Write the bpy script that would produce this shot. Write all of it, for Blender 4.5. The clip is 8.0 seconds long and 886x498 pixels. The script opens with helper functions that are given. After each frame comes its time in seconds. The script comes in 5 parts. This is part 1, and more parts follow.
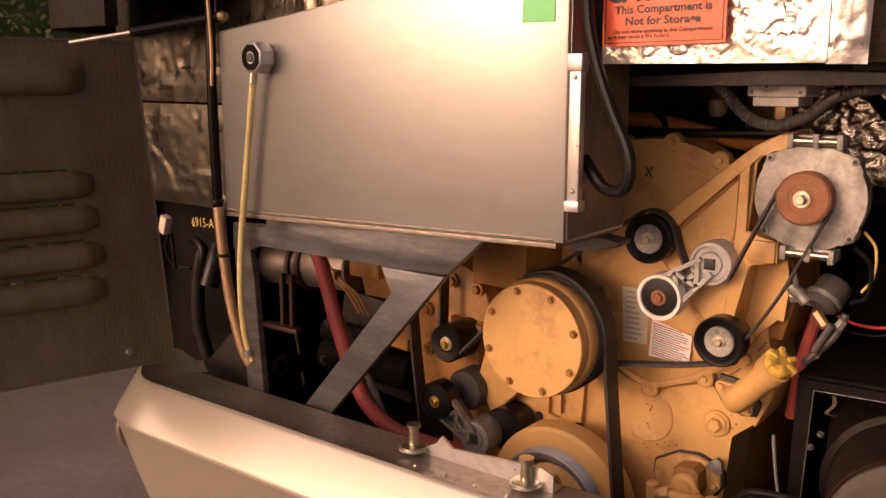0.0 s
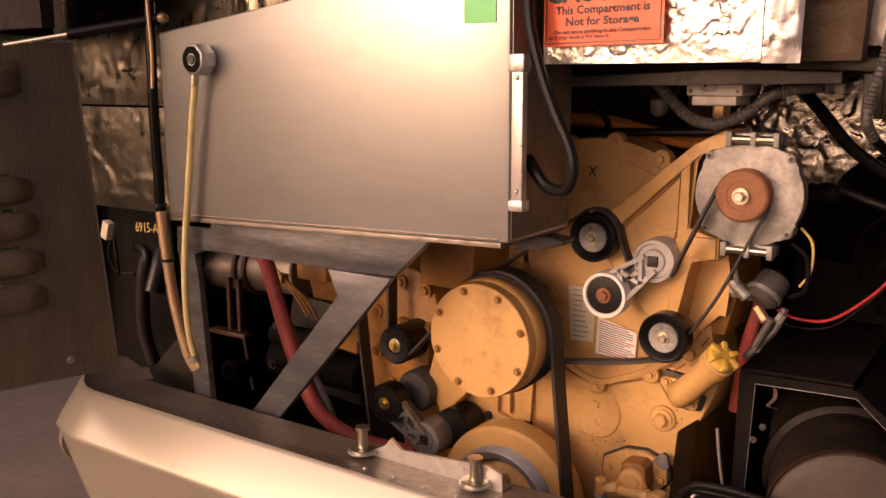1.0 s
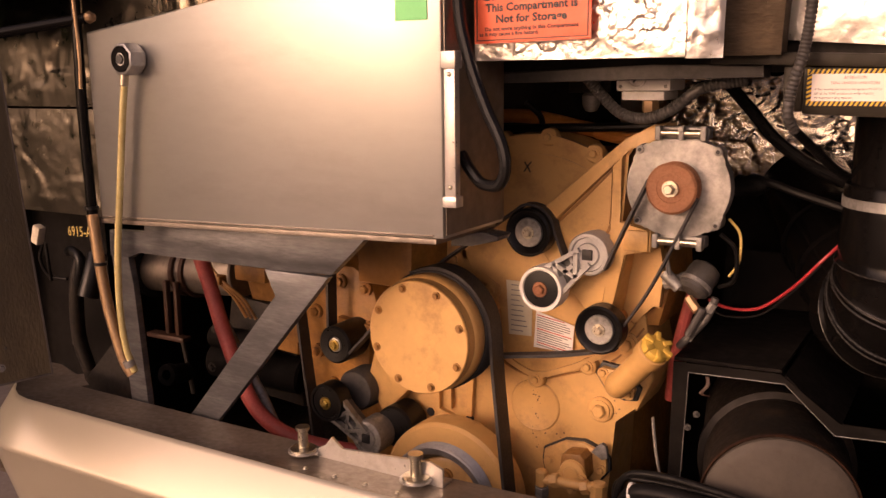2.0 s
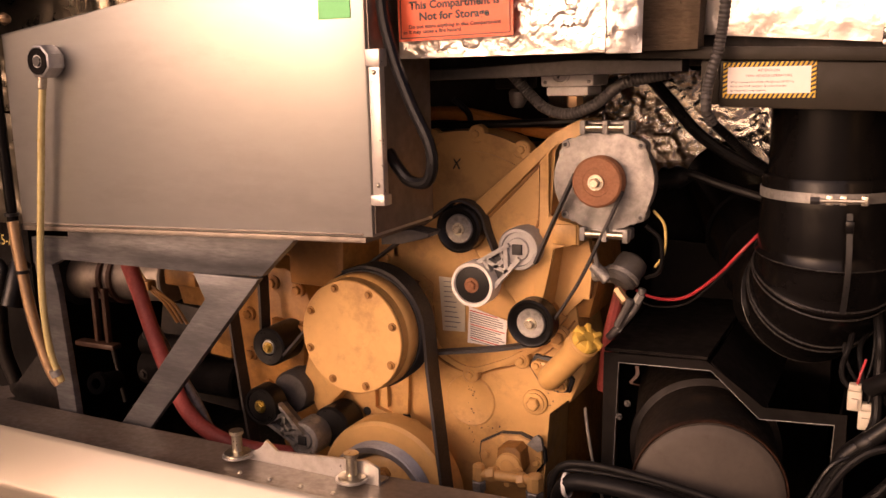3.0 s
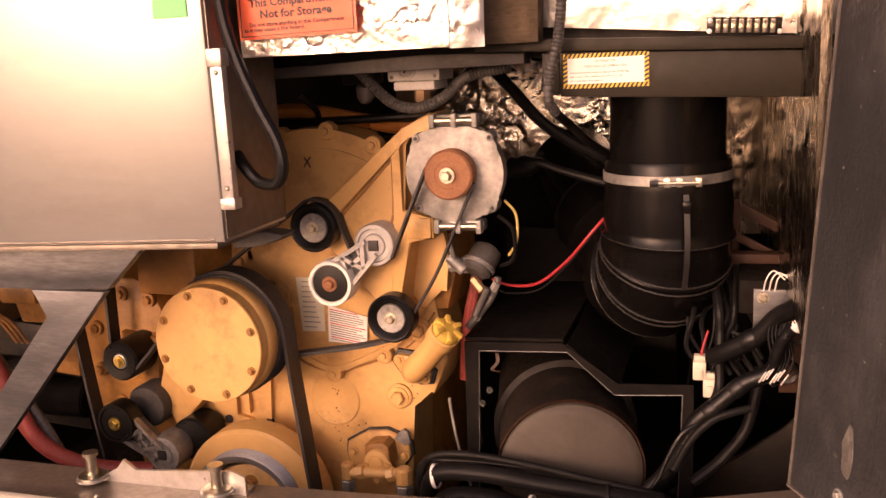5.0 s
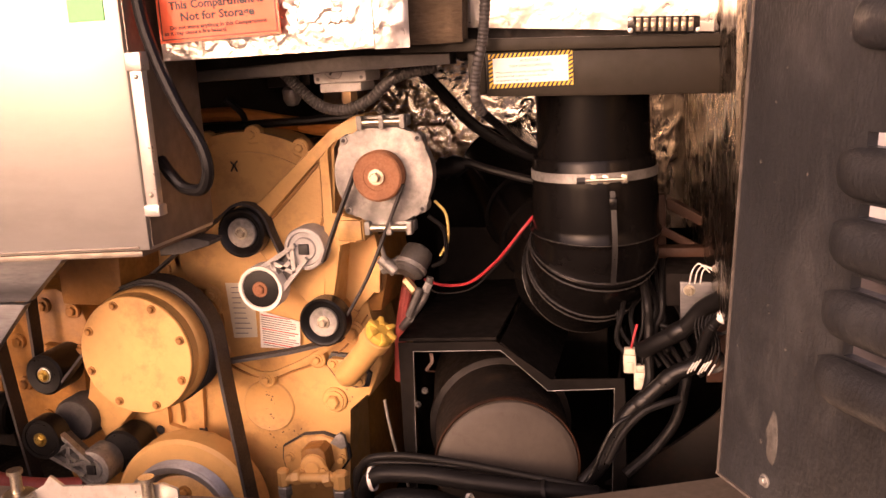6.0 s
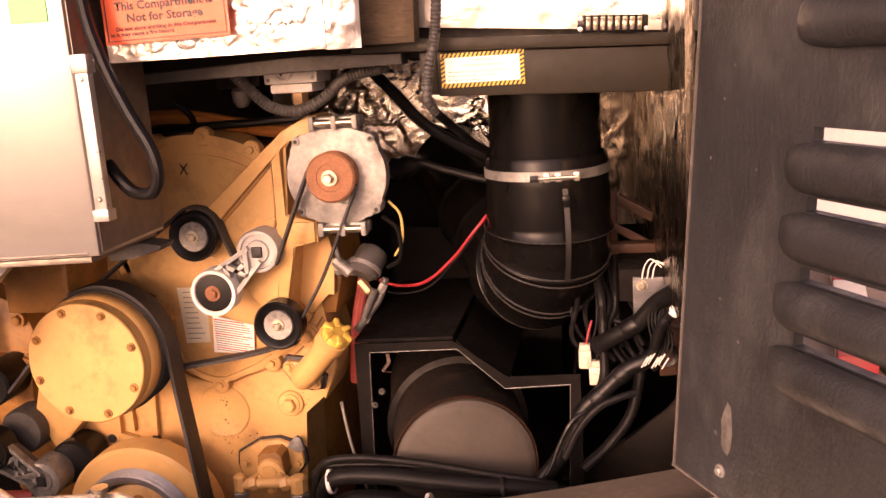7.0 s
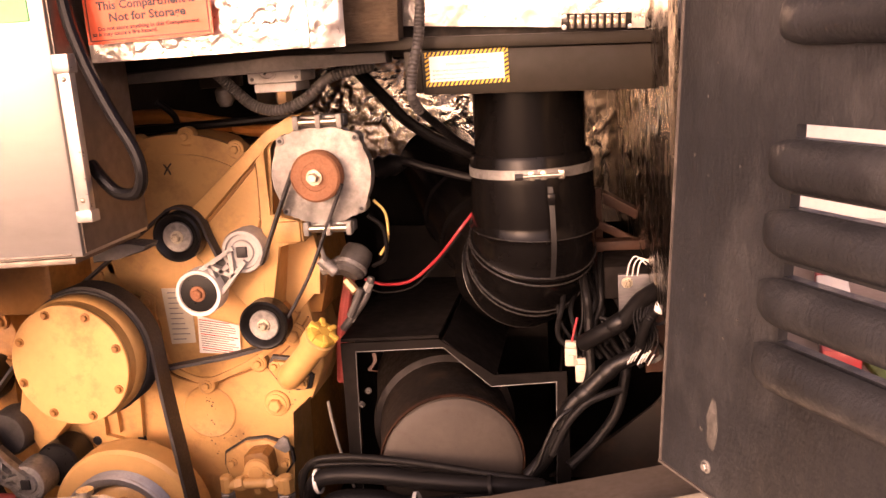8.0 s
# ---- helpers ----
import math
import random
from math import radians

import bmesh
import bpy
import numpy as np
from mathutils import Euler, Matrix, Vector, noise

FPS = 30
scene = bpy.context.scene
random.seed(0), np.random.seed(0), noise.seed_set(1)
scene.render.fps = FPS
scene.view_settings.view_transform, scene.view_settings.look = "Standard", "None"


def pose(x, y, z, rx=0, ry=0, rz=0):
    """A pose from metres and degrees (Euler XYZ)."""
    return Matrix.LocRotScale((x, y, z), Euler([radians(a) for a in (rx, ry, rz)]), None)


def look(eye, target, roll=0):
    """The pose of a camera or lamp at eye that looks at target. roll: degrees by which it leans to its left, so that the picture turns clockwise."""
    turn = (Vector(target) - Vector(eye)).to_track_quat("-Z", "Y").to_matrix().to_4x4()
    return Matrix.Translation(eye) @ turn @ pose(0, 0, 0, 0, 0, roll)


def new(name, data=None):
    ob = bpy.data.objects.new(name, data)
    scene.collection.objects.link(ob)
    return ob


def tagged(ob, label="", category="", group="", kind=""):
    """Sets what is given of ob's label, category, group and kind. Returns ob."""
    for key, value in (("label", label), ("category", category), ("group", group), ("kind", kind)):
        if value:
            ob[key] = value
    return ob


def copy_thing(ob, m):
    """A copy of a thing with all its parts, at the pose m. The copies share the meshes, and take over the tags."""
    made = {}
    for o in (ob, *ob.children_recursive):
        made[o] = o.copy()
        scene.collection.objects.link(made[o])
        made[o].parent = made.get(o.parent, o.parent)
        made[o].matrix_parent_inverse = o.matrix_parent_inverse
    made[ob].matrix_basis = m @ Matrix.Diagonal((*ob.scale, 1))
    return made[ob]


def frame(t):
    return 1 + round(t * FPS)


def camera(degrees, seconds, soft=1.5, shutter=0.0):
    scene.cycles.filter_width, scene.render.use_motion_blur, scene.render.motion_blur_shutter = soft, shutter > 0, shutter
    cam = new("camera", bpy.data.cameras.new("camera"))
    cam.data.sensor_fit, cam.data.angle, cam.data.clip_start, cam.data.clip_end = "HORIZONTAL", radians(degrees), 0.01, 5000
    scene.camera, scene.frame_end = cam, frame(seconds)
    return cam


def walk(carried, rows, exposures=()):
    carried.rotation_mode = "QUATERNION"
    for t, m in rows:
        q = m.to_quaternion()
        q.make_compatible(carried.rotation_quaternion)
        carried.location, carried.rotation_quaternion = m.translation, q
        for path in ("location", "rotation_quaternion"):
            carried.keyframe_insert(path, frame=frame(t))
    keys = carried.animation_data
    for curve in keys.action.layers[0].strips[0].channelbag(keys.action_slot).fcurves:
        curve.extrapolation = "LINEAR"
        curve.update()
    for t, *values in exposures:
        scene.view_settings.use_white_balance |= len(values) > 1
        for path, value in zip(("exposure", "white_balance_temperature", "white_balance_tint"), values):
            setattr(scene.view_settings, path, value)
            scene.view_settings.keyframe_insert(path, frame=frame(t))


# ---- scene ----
cam = camera(52.0, 8.0)
EYE = 1.40
# seconds, place from the first eye, yaw, pitch, roll
ROWS = [
    (0.0, 0.1191, -0.1825, 0.0029, 37.69, -10.93, 0.02),
    (0.5, 0.1217, -0.1804, 0.0022, 36.15, -10.89, -0.11),
    (1.0, 0.1275, -0.1759, 0.0014, 34.65, -10.82, -0.26),
    (1.5, 0.1332, -0.1743, 0.0001, 32.93, -10.82, -0.46),
    (3.0, 0.1560, -0.1686, -0.0038, 27.24, -11.03, -1.47),
    (3.5, 0.1553, -0.1710, -0.0038, 24.95, -11.10, -1.88),
    (4.0, 0.1526, -0.1670, -0.0002, 22.54, -11.47, -2.23),
    (4.5, 0.1522, -0.1658, 0.0023, 20.29, -11.73, -2.57),
    (6.0, 0.1586, -0.1626, 0.0034, 13.78, -12.10, -3.54),
    (6.5, 0.1565, -0.1620, 0.0044, 12.12, -12.22, -3.77),
    (7.0, 0.1513, -0.1643, 0.0038, 10.57, -12.31, -3.92),
    (7.5, 0.1502, -0.1644, 0.0045, 9.73, -12.49, -4.11),
    (8.0, 0.1510, -0.1642, 0.0042, 9.64, -12.48, -4.12),
]
EXPOSURES = [(0.0, 0.26, 8150, 43), (3.0, 0.32, 8200, 45), (4.5, 0.62, 8250, 47), (6.5, 1.10, 8200, 50), (8.0, 1.28, 8200, 51)]
walk(cam, [(t, pose(x, y, EYE + z, 90 + pitch, 0, yaw) @ pose(0, 0, 0, 0, 0, roll)) for t, x, y, z, yaw, pitch, roll in ROWS], EXPOSURES)

# ---- light ----
SUN_DIR = Vector((-0.37, -0.91, 0.20)).normalized()   # towards the sun
world = bpy.data.worlds.new("world")
scene.world = world
world.use_nodes = True
wn = world.node_tree.nodes
sky = wn.new("ShaderNodeTexSky")
sky.sky_type, sky.sun_disc = "NISHITA", False
sky.air_density, sky.dust_density = 0.6, 5.0
sky.sun_elevation = math.asin(SUN_DIR.z)
sky.sun_rotation = math.atan2(SUN_DIR.x, SUN_DIR.y)
wn["Background"].inputs["Strength"].default_value = 0.15
world.node_tree.links.new(sky.outputs[0], wn["Background"].inputs[0])
sun = new("sun", bpy.data.lights.new("sun", "SUN"))
sun.data.energy, sun.data.angle, sun.data.color = 1.4, radians(104), (1.0, 0.86, 0.68)
sun.matrix_world = look(SUN_DIR * 20, (0, 0, 0))


# ---- materials ----
def mat(name, col, rough=0.5, metal=0.0, var=0.18, scale=9.0, bump=0.08, bscale=90.0, dirt=None, amount=0.45, dscale=5.0,
        stretch=(1, 1, 1), coat=0.0, rvar=0.12, random_tone=0.0, spec=0.5):
    m = bpy.data.materials.new(name)
    m.use_nodes = True
    nt = m.node_tree
    n, l = nt.nodes, nt.links
    b = n["Principled BSDF"]
    b.inputs["Metallic"].default_value = metal
    b.inputs["Specular IOR Level"].default_value = spec
    b.inputs["Coat Weight"].default_value = coat
    tc, mp = n.new("ShaderNodeTexCoord"), n.new("ShaderNodeMapping")
    mp.inputs["Scale"].default_value = stretch
    l.new(tc.outputs["Object"], mp.inputs["Vector"])

    def noise_at(s, detail=5.0, r=0.55):
        t = n.new("ShaderNodeTexNoise")
        t.inputs["Scale"].default_value, t.inputs["Detail"].default_value, t.inputs["Roughness"].default_value = s, detail, r
        l.new(mp.outputs[0], t.inputs["Vector"])
        return t.outputs["Fac"]

    def span(fac, lo, hi, a=0.0, c=1.0):
        t = n.new("ShaderNodeMapRange")
        for k, v in zip(("From Min", "From Max", "To Min", "To Max"), (lo, hi, a, c)):
            t.inputs[k].default_value = v
        l.new(fac, t.inputs["Value"])
        return t.outputs[0]

    def mix(fac, a, c, how="MIX"):
        t = n.new("ShaderNodeMix")
        t.data_type, t.blend_type = "RGBA", how
        l.new(fac, t.inputs["Factor"])
        for k, v in ((6, a), (7, c)):
            if isinstance(v, tuple):
                t.inputs[k].default_value = (*v, 1)
            else:
                l.new(v, t.inputs[k])
        return t.outputs[2]

    broad = noise_at(scale)
    fine = noise_at(scale * 9, 3.0)
    c = mix(span(broad, 0.3, 0.7), tuple(x * (1 - var) for x in col), tuple(min(1, x * (1 + var)) for x in col))
    c = mix(span(fine, 0.35, 0.65, 0, 0.5), c, tuple(x * (1 - var * 0.8) for x in col))
    if dirt:
        c = mix(span(noise_at(dscale, 8.0, 0.7), 0.62 - amount * 0.25, 0.78, 0, 0.9), c, dirt)
    if random_tone:
        info = n.new("ShaderNodeObjectInfo")
        c = mix(span(info.outputs["Random"], 0, 1, 0, random_tone), c, (0.02, 0.02, 0.02))
    l.new(c, b.inputs["Base Color"])
    l.new(span(fine, 0.3, 0.7, max(0.03, rough - rvar), min(1, rough + rvar)), b.inputs["Roughness"])
    if bump:
        bp = n.new("ShaderNodeBump")
        bp.inputs["Strength"].default_value, bp.inputs["Distance"].default_value = bump, 0.003
        l.new(noise_at(bscale, 4.0), bp.inputs["Height"])
        l.new(bp.outputs[0], b.inputs["Normal"])
    return m


YELLOW = mat("engine_paint", (0.66, 0.385, 0.142), 0.42, 0, 0.13, 7, 0.12, 160, (0.27, 0.135, 0.05), 0.42, 11, rvar=0.1)
# Grimy paint, and the darker yellow for castings whose shade is painted in.
YELLOW_GRIME_SHADE = mat("engine_paint_grimy_shaded", (0.38, 0.175, 0.043), 0.5, 0, 0.25, 10, 0.25, 120, (0.085, 0.042, 0.018), 0.65, 14)
STEEL = mat("brushed_stainless", (0.50, 0.495, 0.465), 0.34, 0.85, 0.06, 2, 0.0, 20, (0.42, 0.40, 0.37), 0.25, 2, stretch=(1, 4, 3), rvar=0.03)
# Browner steel: on the tank's side it stands for the engine's reflection.
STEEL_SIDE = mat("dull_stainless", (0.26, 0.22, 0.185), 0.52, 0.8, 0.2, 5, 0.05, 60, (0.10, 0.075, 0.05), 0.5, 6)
GREY = mat("galvanised_frame", (0.125, 0.125, 0.13), 0.45, 0.5, 0.55, 8, 0.12, 80, (0.045, 0.045, 0.045), 0.5, 7, stretch=(0.7, 1, 4))
ALU = mat("cast_aluminium", (0.42, 0.41, 0.40), 0.46, 0.75, 0.15, 14, 0.2, 120, (0.25, 0.24, 0.22), 0.4, 18)
DUSTY_ALU = mat("dusty_casting", (0.235, 0.225, 0.208), 0.5, 0.3, 0.3, 14, 0.25, 120, (0.62, 0.57, 0.52), 0.72, 15)
ALU_OLD = mat("grimy_aluminium", (0.33, 0.32, 0.30), 0.5, 0.6, 0.3, 16, 0.3, 120, (0.06, 0.055, 0.05), 0.45, 18)
ZINC = mat("zinc_bolt", (0.55, 0.50, 0.40), 0.35, 1.0, 0.2, 60, 0.1, 200)
BRASS = mat("yellow_zinc_bolt", (0.72, 0.52, 0.16), 0.35, 1.0, 0.2, 60, 0.1, 200)
RUST = mat("rusty_pulley", (0.31, 0.135, 0.068), 0.7, 0.2, 0.25, 30, 0.3, 160, (0.20, 0.07, 0.03), 0.5, 30)
RUBBER = mat("black_rubber", (0.006, 0.0056, 0.0056), 0.38, 0, 0.3, 20, 0.03, 60, (0.02, 0.018, 0.017), 0.1, 14, spec=0.3)
BELT = mat("belt_rubber", (0.03, 0.028, 0.028), 0.6, 0, 0.25, 30, 0.15, 200)
PLASTIC = mat("gloss_black_plastic", (0.0052, 0.0046, 0.0044), 0.20, 0, 0.25, 14, 0.0, spec=0.14, rvar=0.05)
WIRE = mat("loom_black", (0.009, 0.0085, 0.0085), 0.42, 0, 0.3, 40, 0.1, 180, (0.012, 0.0105, 0.0095), 0.1, 20, spec=0.12)
BLACK = mat("black_painted_steel", (0.0095, 0.0082, 0.0075), 0.7, 0, 0.6, 5, 0.25, 40, (0.012, 0.0095, 0.0075), 0.3, 5, spec=0.04)
SOOT = mat("sooty_metal", (0.016, 0.0125, 0.010), 0.6, 0.1, 0.4, 10, 0.15, 80, (0.055, 0.034, 0.02), 0.3, 9, spec=0.25)
BROWNSTEEL = mat("primed_steel", (0.055, 0.024, 0.014), 0.55, 0, 0.3, 10, 0.15, 90, (0.02, 0.012, 0.01), 0.4, 8, spec=0.3)
BEAM = mat("dark_bronze_beam", (0.020, 0.0155, 0.0098), 0.5, 0, 0.25, 7, 0.05, 90, (0.032, 0.025, 0.016), 0.3, 4, spec=0.2)
DOORMAT = mat("fibreglass_dark", (0.021, 0.0225, 0.025), 0.5, 0, 0.5, 5, 0.45, 220, (0.07, 0.07, 0.07), 0.4, 7, stretch=(1, 1, 0.6))
CASTGREY = mat("bare_grey_casting", (0.46, 0.45, 0.43), 0.45, 0.15, 0.2, 20, 0.2, 120, (0.17, 0.16, 0.15), 0.35, 24)
# Paler gloss rubber: the ribs' highlights are partly in its colour.
RIB_GLINT = mat("rib_glint_rubber", (0.03, 0.028, 0.027), 0.25, 0, 0.3, 40, 0.1, 120, spec=0.5)
# Same fibreglass, browned and lightened: bounce light is put into the colour.
DOOR_BOUNCE = mat("fibreglass_bounce_brown", (0.105, 0.078, 0.044), 0.42, 0, 0.45, 4, 0.5, 180, (0.20, 0.145, 0.08), 0.35, 5, stretch=(1, 1, 0.5))
WORN = mat("worn_fibreglass_edge", (0.13, 0.11, 0.095), 0.6, 0, 0.4, 40, 0.3, 160, (0.05, 0.045, 0.04), 0.6, 30)
SCUFF = mat("scraped_fibreglass", (0.10, 0.092, 0.082), 0.75, 0, 0.5, 60, 0.3, 160, (0.04, 0.036, 0.033), 0.7, 45)
GOLD = mat("champagne_paint", (0.47, 0.42, 0.33), 0.30, 0.5, 0.02, 3, 0.0, coat=0.35, rvar=0.02)
GOLD_DIRTY = mat("champagne_ledge_dusty", (0.20, 0.16, 0.125), 0.42, 0.3, 0.2, 9, 0.05, 120, (0.32, 0.27, 0.2), 0.15, 8)
GREEN = mat("green_tag", (0.13, 0.66, 0.24), 0.5, 0, 0.05, 20, 0)
REDHOSE = mat("red_hose", (0.40, 0.075, 0.062), 0.55, 0, 0.25, 18, 0.15, 120, (0.18, 0.04, 0.035), 0.3, 12)
REDWIRE = mat("red_wire", (0.42, 0.035, 0.04), 0.35, 0, 0.1, 40, 0)
SIGHT = mat("yellowed_tube", (0.55, 0.45, 0.20), 0.3, 0, 0.15, 14, 0.05, 60, (0.36, 0.24, 0.09), 0.3, 6)
COPPER = mat("bronze_tube", (0.42, 0.27, 0.15), 0.4, 0.6, 0.2, 14, 0.1, 80, (0.15, 0.08, 0.04), 0.4, 9)
ORANGE = mat("orange_sleeve", (0.60, 0.22, 0.05), 0.55, 0, 0.25, 18, 0.15, 120, (0.2, 0.07, 0.02), 0.4, 12)
STICKER = mat("red_orange_sticker", (0.86, 0.13, 0.05), 0.45, 0, 0.05, 10, 0.05, 60)
PAPER = mat("white_label", (0.84, 0.79, 0.73), 0.55, 0, 0.05, 20, 0.03, 60, (0.6, 0.5, 0.36), 0.1, 14)
TANLABEL = mat("tan_label", (0.78, 0.70, 0.52), 0.5, 0, 0.06, 20, 0.03, 60, (0.62, 0.47, 0.26), 0.25, 14)
INK = mat("black_ink", (0.02, 0.018, 0.018), 0.5, 0, 0.1, 40, 0)
REDINK = mat("red_ink", (0.6, 0.06, 0.05), 0.5, 0, 0.1, 40, 0)
GREYINK = mat("grey_ink", (0.25, 0.23, 0.21), 0.5, 0, 0.1, 40, 0)
HAZARD = mat("hazard_yellow", (0.82, 0.5, 0.03), 0.45, 0, 0.05, 20, 0)
CHALK = mat("yellow_paint_pen", (0.75, 0.55, 0.18), 0.6, 0, 0.1, 40, 0)
CONN = mat("ivory_connector", (0.60, 0.54, 0.43), 0.45, 0, 0.06, 40, 0.05, 90)
GREYBOX = mat("grey_plastic", (0.74, 0.71, 0.66), 0.5, 0, 0.12, 20, 0.08, 120, (0.35, 0.30, 0.24), 0.3, 12)
WHITEALU = mat("pale_aluminium", (0.60, 0.57, 0.53), 0.38, 0.7, 0.1, 12, 0.08, 90, (0.33, 0.29, 0.24), 0.3, 12)
CANEND = mat("dusty_canister_end", (0.072, 0.060, 0.050), 0.55, 0.1, 0.12, 12, 0.1, 120, (0.04, 0.026, 0.018), 0.12, 30, spec=0.2)
DARKGREY = mat("dark_grey_casting", (0.075, 0.07, 0.066), 0.5, 0.2, 0.25, 20, 0.15, 120, (0.02, 0.018, 0.016), 0.4, 18)
FOIL = mat("aluminium_foil", (0.84, 0.79, 0.72), 0.34, 1.0, 0.08, 10, 0.35, 90, (0.35, 0.30, 0.25), 0.1, 12, rvar=0.08)
# Dirty foil, darkened further: the bay's dimmer corners are put into the colour.
FOIL_DIRTY_DIM = mat("sooty_dim_foil", (0.24, 0.20, 0.155), 0.25, 1.0, 0.25, 5, 0.45, 60, (0.05, 0.038, 0.028), 0.7, 3, stretch=(1, 1, 0.3), rvar=0.06)
FOIL_BULKHEAD = mat("bulkhead_foil", (0.86, 0.81, 0.74), 0.19, 1.0, 0.08, 10, 0.25, 110, (0.4, 0.35, 0.29), 0.15, 14, rvar=0.06)
# Dull foil; part of its darkness is shade put into the colour.
FOIL_GREY_DIM = mat("dull_dim_foil", (0.11, 0.095, 0.075), 0.33, 1.0, 0.35, 4, 0.3, 60, (0.035, 0.03, 0.025), 0.5, 3, rvar=0.08)
FIBRE = mat("brown_glass_wool", (0.085, 0.058, 0.034), 0.9, 0, 0.35, 14, 0.8, 120, (0.07, 0.045, 0.026), 0.5, 18, stretch=(0.6, 1, 2.5))
ASPHALT = mat("asphalt", (0.25, 0.20, 0.17), 0.9, 0, 0.16, 3, 0.5, 220, (0.33, 0.28, 0.25), 0.3, 40)
LEAF = mat("hedge_leaf", (0.15, 0.19, 0.055), 0.5, 0, 0.35, 30, 0, random_tone=0.2)
GRASS = mat("grass", (0.10, 0.17, 0.03), 0.7, 0, 0.4, 12, 0.3, 60)
COACH = mat("coach_body_paint", (0.020, 0.016, 0.013), 0.65, 0.0, 0.2, 4, 0.05, 200, spec=0.1)


# ---- building blocks ----
def link(name, bm, material, smooth=35):
    me = bpy.data.meshes.new(name)
    bmesh.ops.recalc_face_normals(bm, faces=bm.faces)
    bm.to_mesh(me)
    bm.free()
    me.materials.append(material)
    for p in me.polygons:
        p.use_smooth = True
    me.set_sharp_from_angle(angle=radians(smooth))
    return new(name, me)


def thing(name, loc, label, category, group=""):
    ob = new(name)
    ob.location = loc
    ob.empty_display_size = 0.05
    return tagged(ob, label, category, group)


def part(name, bm, material, parent, label=""):
    ob = link(name, bm, material)
    ob.parent = parent
    if parent.type == "EMPTY":
        ob.matrix_parent_inverse = Matrix.Translation(-Vector(parent.location))
    return tagged(ob, label)


def single(name, bm, material, label, category="", group="", kind=""):
    return tagged(link(name, bm, material), label, category, group, kind)


def box(x0, x1, y0, y1, z0, z1, bevel=0.0, bm=None):
    bm = bm or bmesh.new()
    m = Matrix.Translation(((x0 + x1) / 2, (y0 + y1) / 2, (z0 + z1) / 2)) @ Matrix.Diagonal((abs(x1 - x0), abs(y1 - y0), abs(z1 - z0), 1))
    vs = bmesh.ops.create_cube(bm, size=1, matrix=m)["verts"]
    if bevel:
        bmesh.ops.bevel(bm, geom=list({e for v in vs for e in v.link_edges}), offset=bevel, segments=2, affect="EDGES", profile=0.5)
    return bm


def prism(pts, y0, y1, bevel=0.0, bm=None):
    """A plate with the outline pts (x, z), from y0 (front) to y1."""
    bm = bm or bmesh.new()
    a = [bm.verts.new((x, y0, z)) for x, z in pts]
    b = [bm.verts.new((x, y1, z)) for x, z in pts]
    front = bm.faces.new(a)
    bm.faces.new(b[::-1])
    for i in range(len(a)):
        j = (i + 1) % len(a)
        bm.faces.new((a[i], b[i], b[j], a[j]))
    if bevel:
        bmesh.ops.bevel(bm, geom=list(front.edges), offset=bevel, segments=2, affect="EDGES", profile=0.5)
    return bm


def lathe(profile, m=None, seg=40, bm=None):
    """A turned body: profile of (radius, height) round local z; m places it."""
    bm = bm or bmesh.new()
    m = m or Matrix()
    rings = []
    for r, h in profile:
        if r < 1e-6:
            rings.append([bm.verts.new(m @ Vector((0, 0, h)))])
        else:
            rings.append([bm.verts.new(m @ Vector((r * math.cos(2 * math.pi * k / seg), r * math.sin(2 * math.pi * k / seg), h))) for k in range(seg)])
    for p, q in zip(rings, rings[1:]):
        for k in range(seg):
            j = (k + 1) % seg
            if len(p) == 1 and len(q) == 1:
                continue
            if len(p) == 1:
                bm.faces.new((p[0], q[k], q[j]))
            elif len(q) == 1:
                bm.faces.new((p[k], p[j], q[0]))
            else:
                bm.faces.new((p[k], p[j], q[j], q[k]))
    return bm


def facing(x, y, z, turn=0.0):
    """Local z runs towards -y (out of the engine, to the eye)."""
    return Matrix.Translation((x, y, z)) @ Matrix.Rotation(radians(90), 4, "X") @ Matrix.Rotation(radians(turn), 4, "Z")


def along(a, b):
    a, b = Vector(a), Vector(b)
    return Matrix.Translation(a) @ (b - a).to_track_quat("Z", "Y").to_matrix().to_4x4()


def rod(a, b, r, seg=16, bm=None, cap=0.0):
    h = (Vector(b) - Vector(a)).length
    c = min(cap, r * 0.5)
    return lathe([(0, 0), (r - c, 0), (r, c), (r, h - c), (r - c, h), (0, h)], along(a, b), seg, bm)


def spline(pts, steps=8):
    p = [Vector(v) for v in pts]
    p = [2 * p[0] - p[1]] + p + [2 * p[-1] - p[-2]]
    out = []
    for i in range(1, len(p) - 2):
        for s in range(steps):
            t = s / steps
            a, b, c, d = p[i - 1 : i + 3]
            out.append(0.5 * ((2 * b) + (c - a) * t + (2 * a - 5 * b + 4 * c - d) * t * t + (3 * b - a - 3 * c + d) * t ** 3))
    return out + [p[-2]]


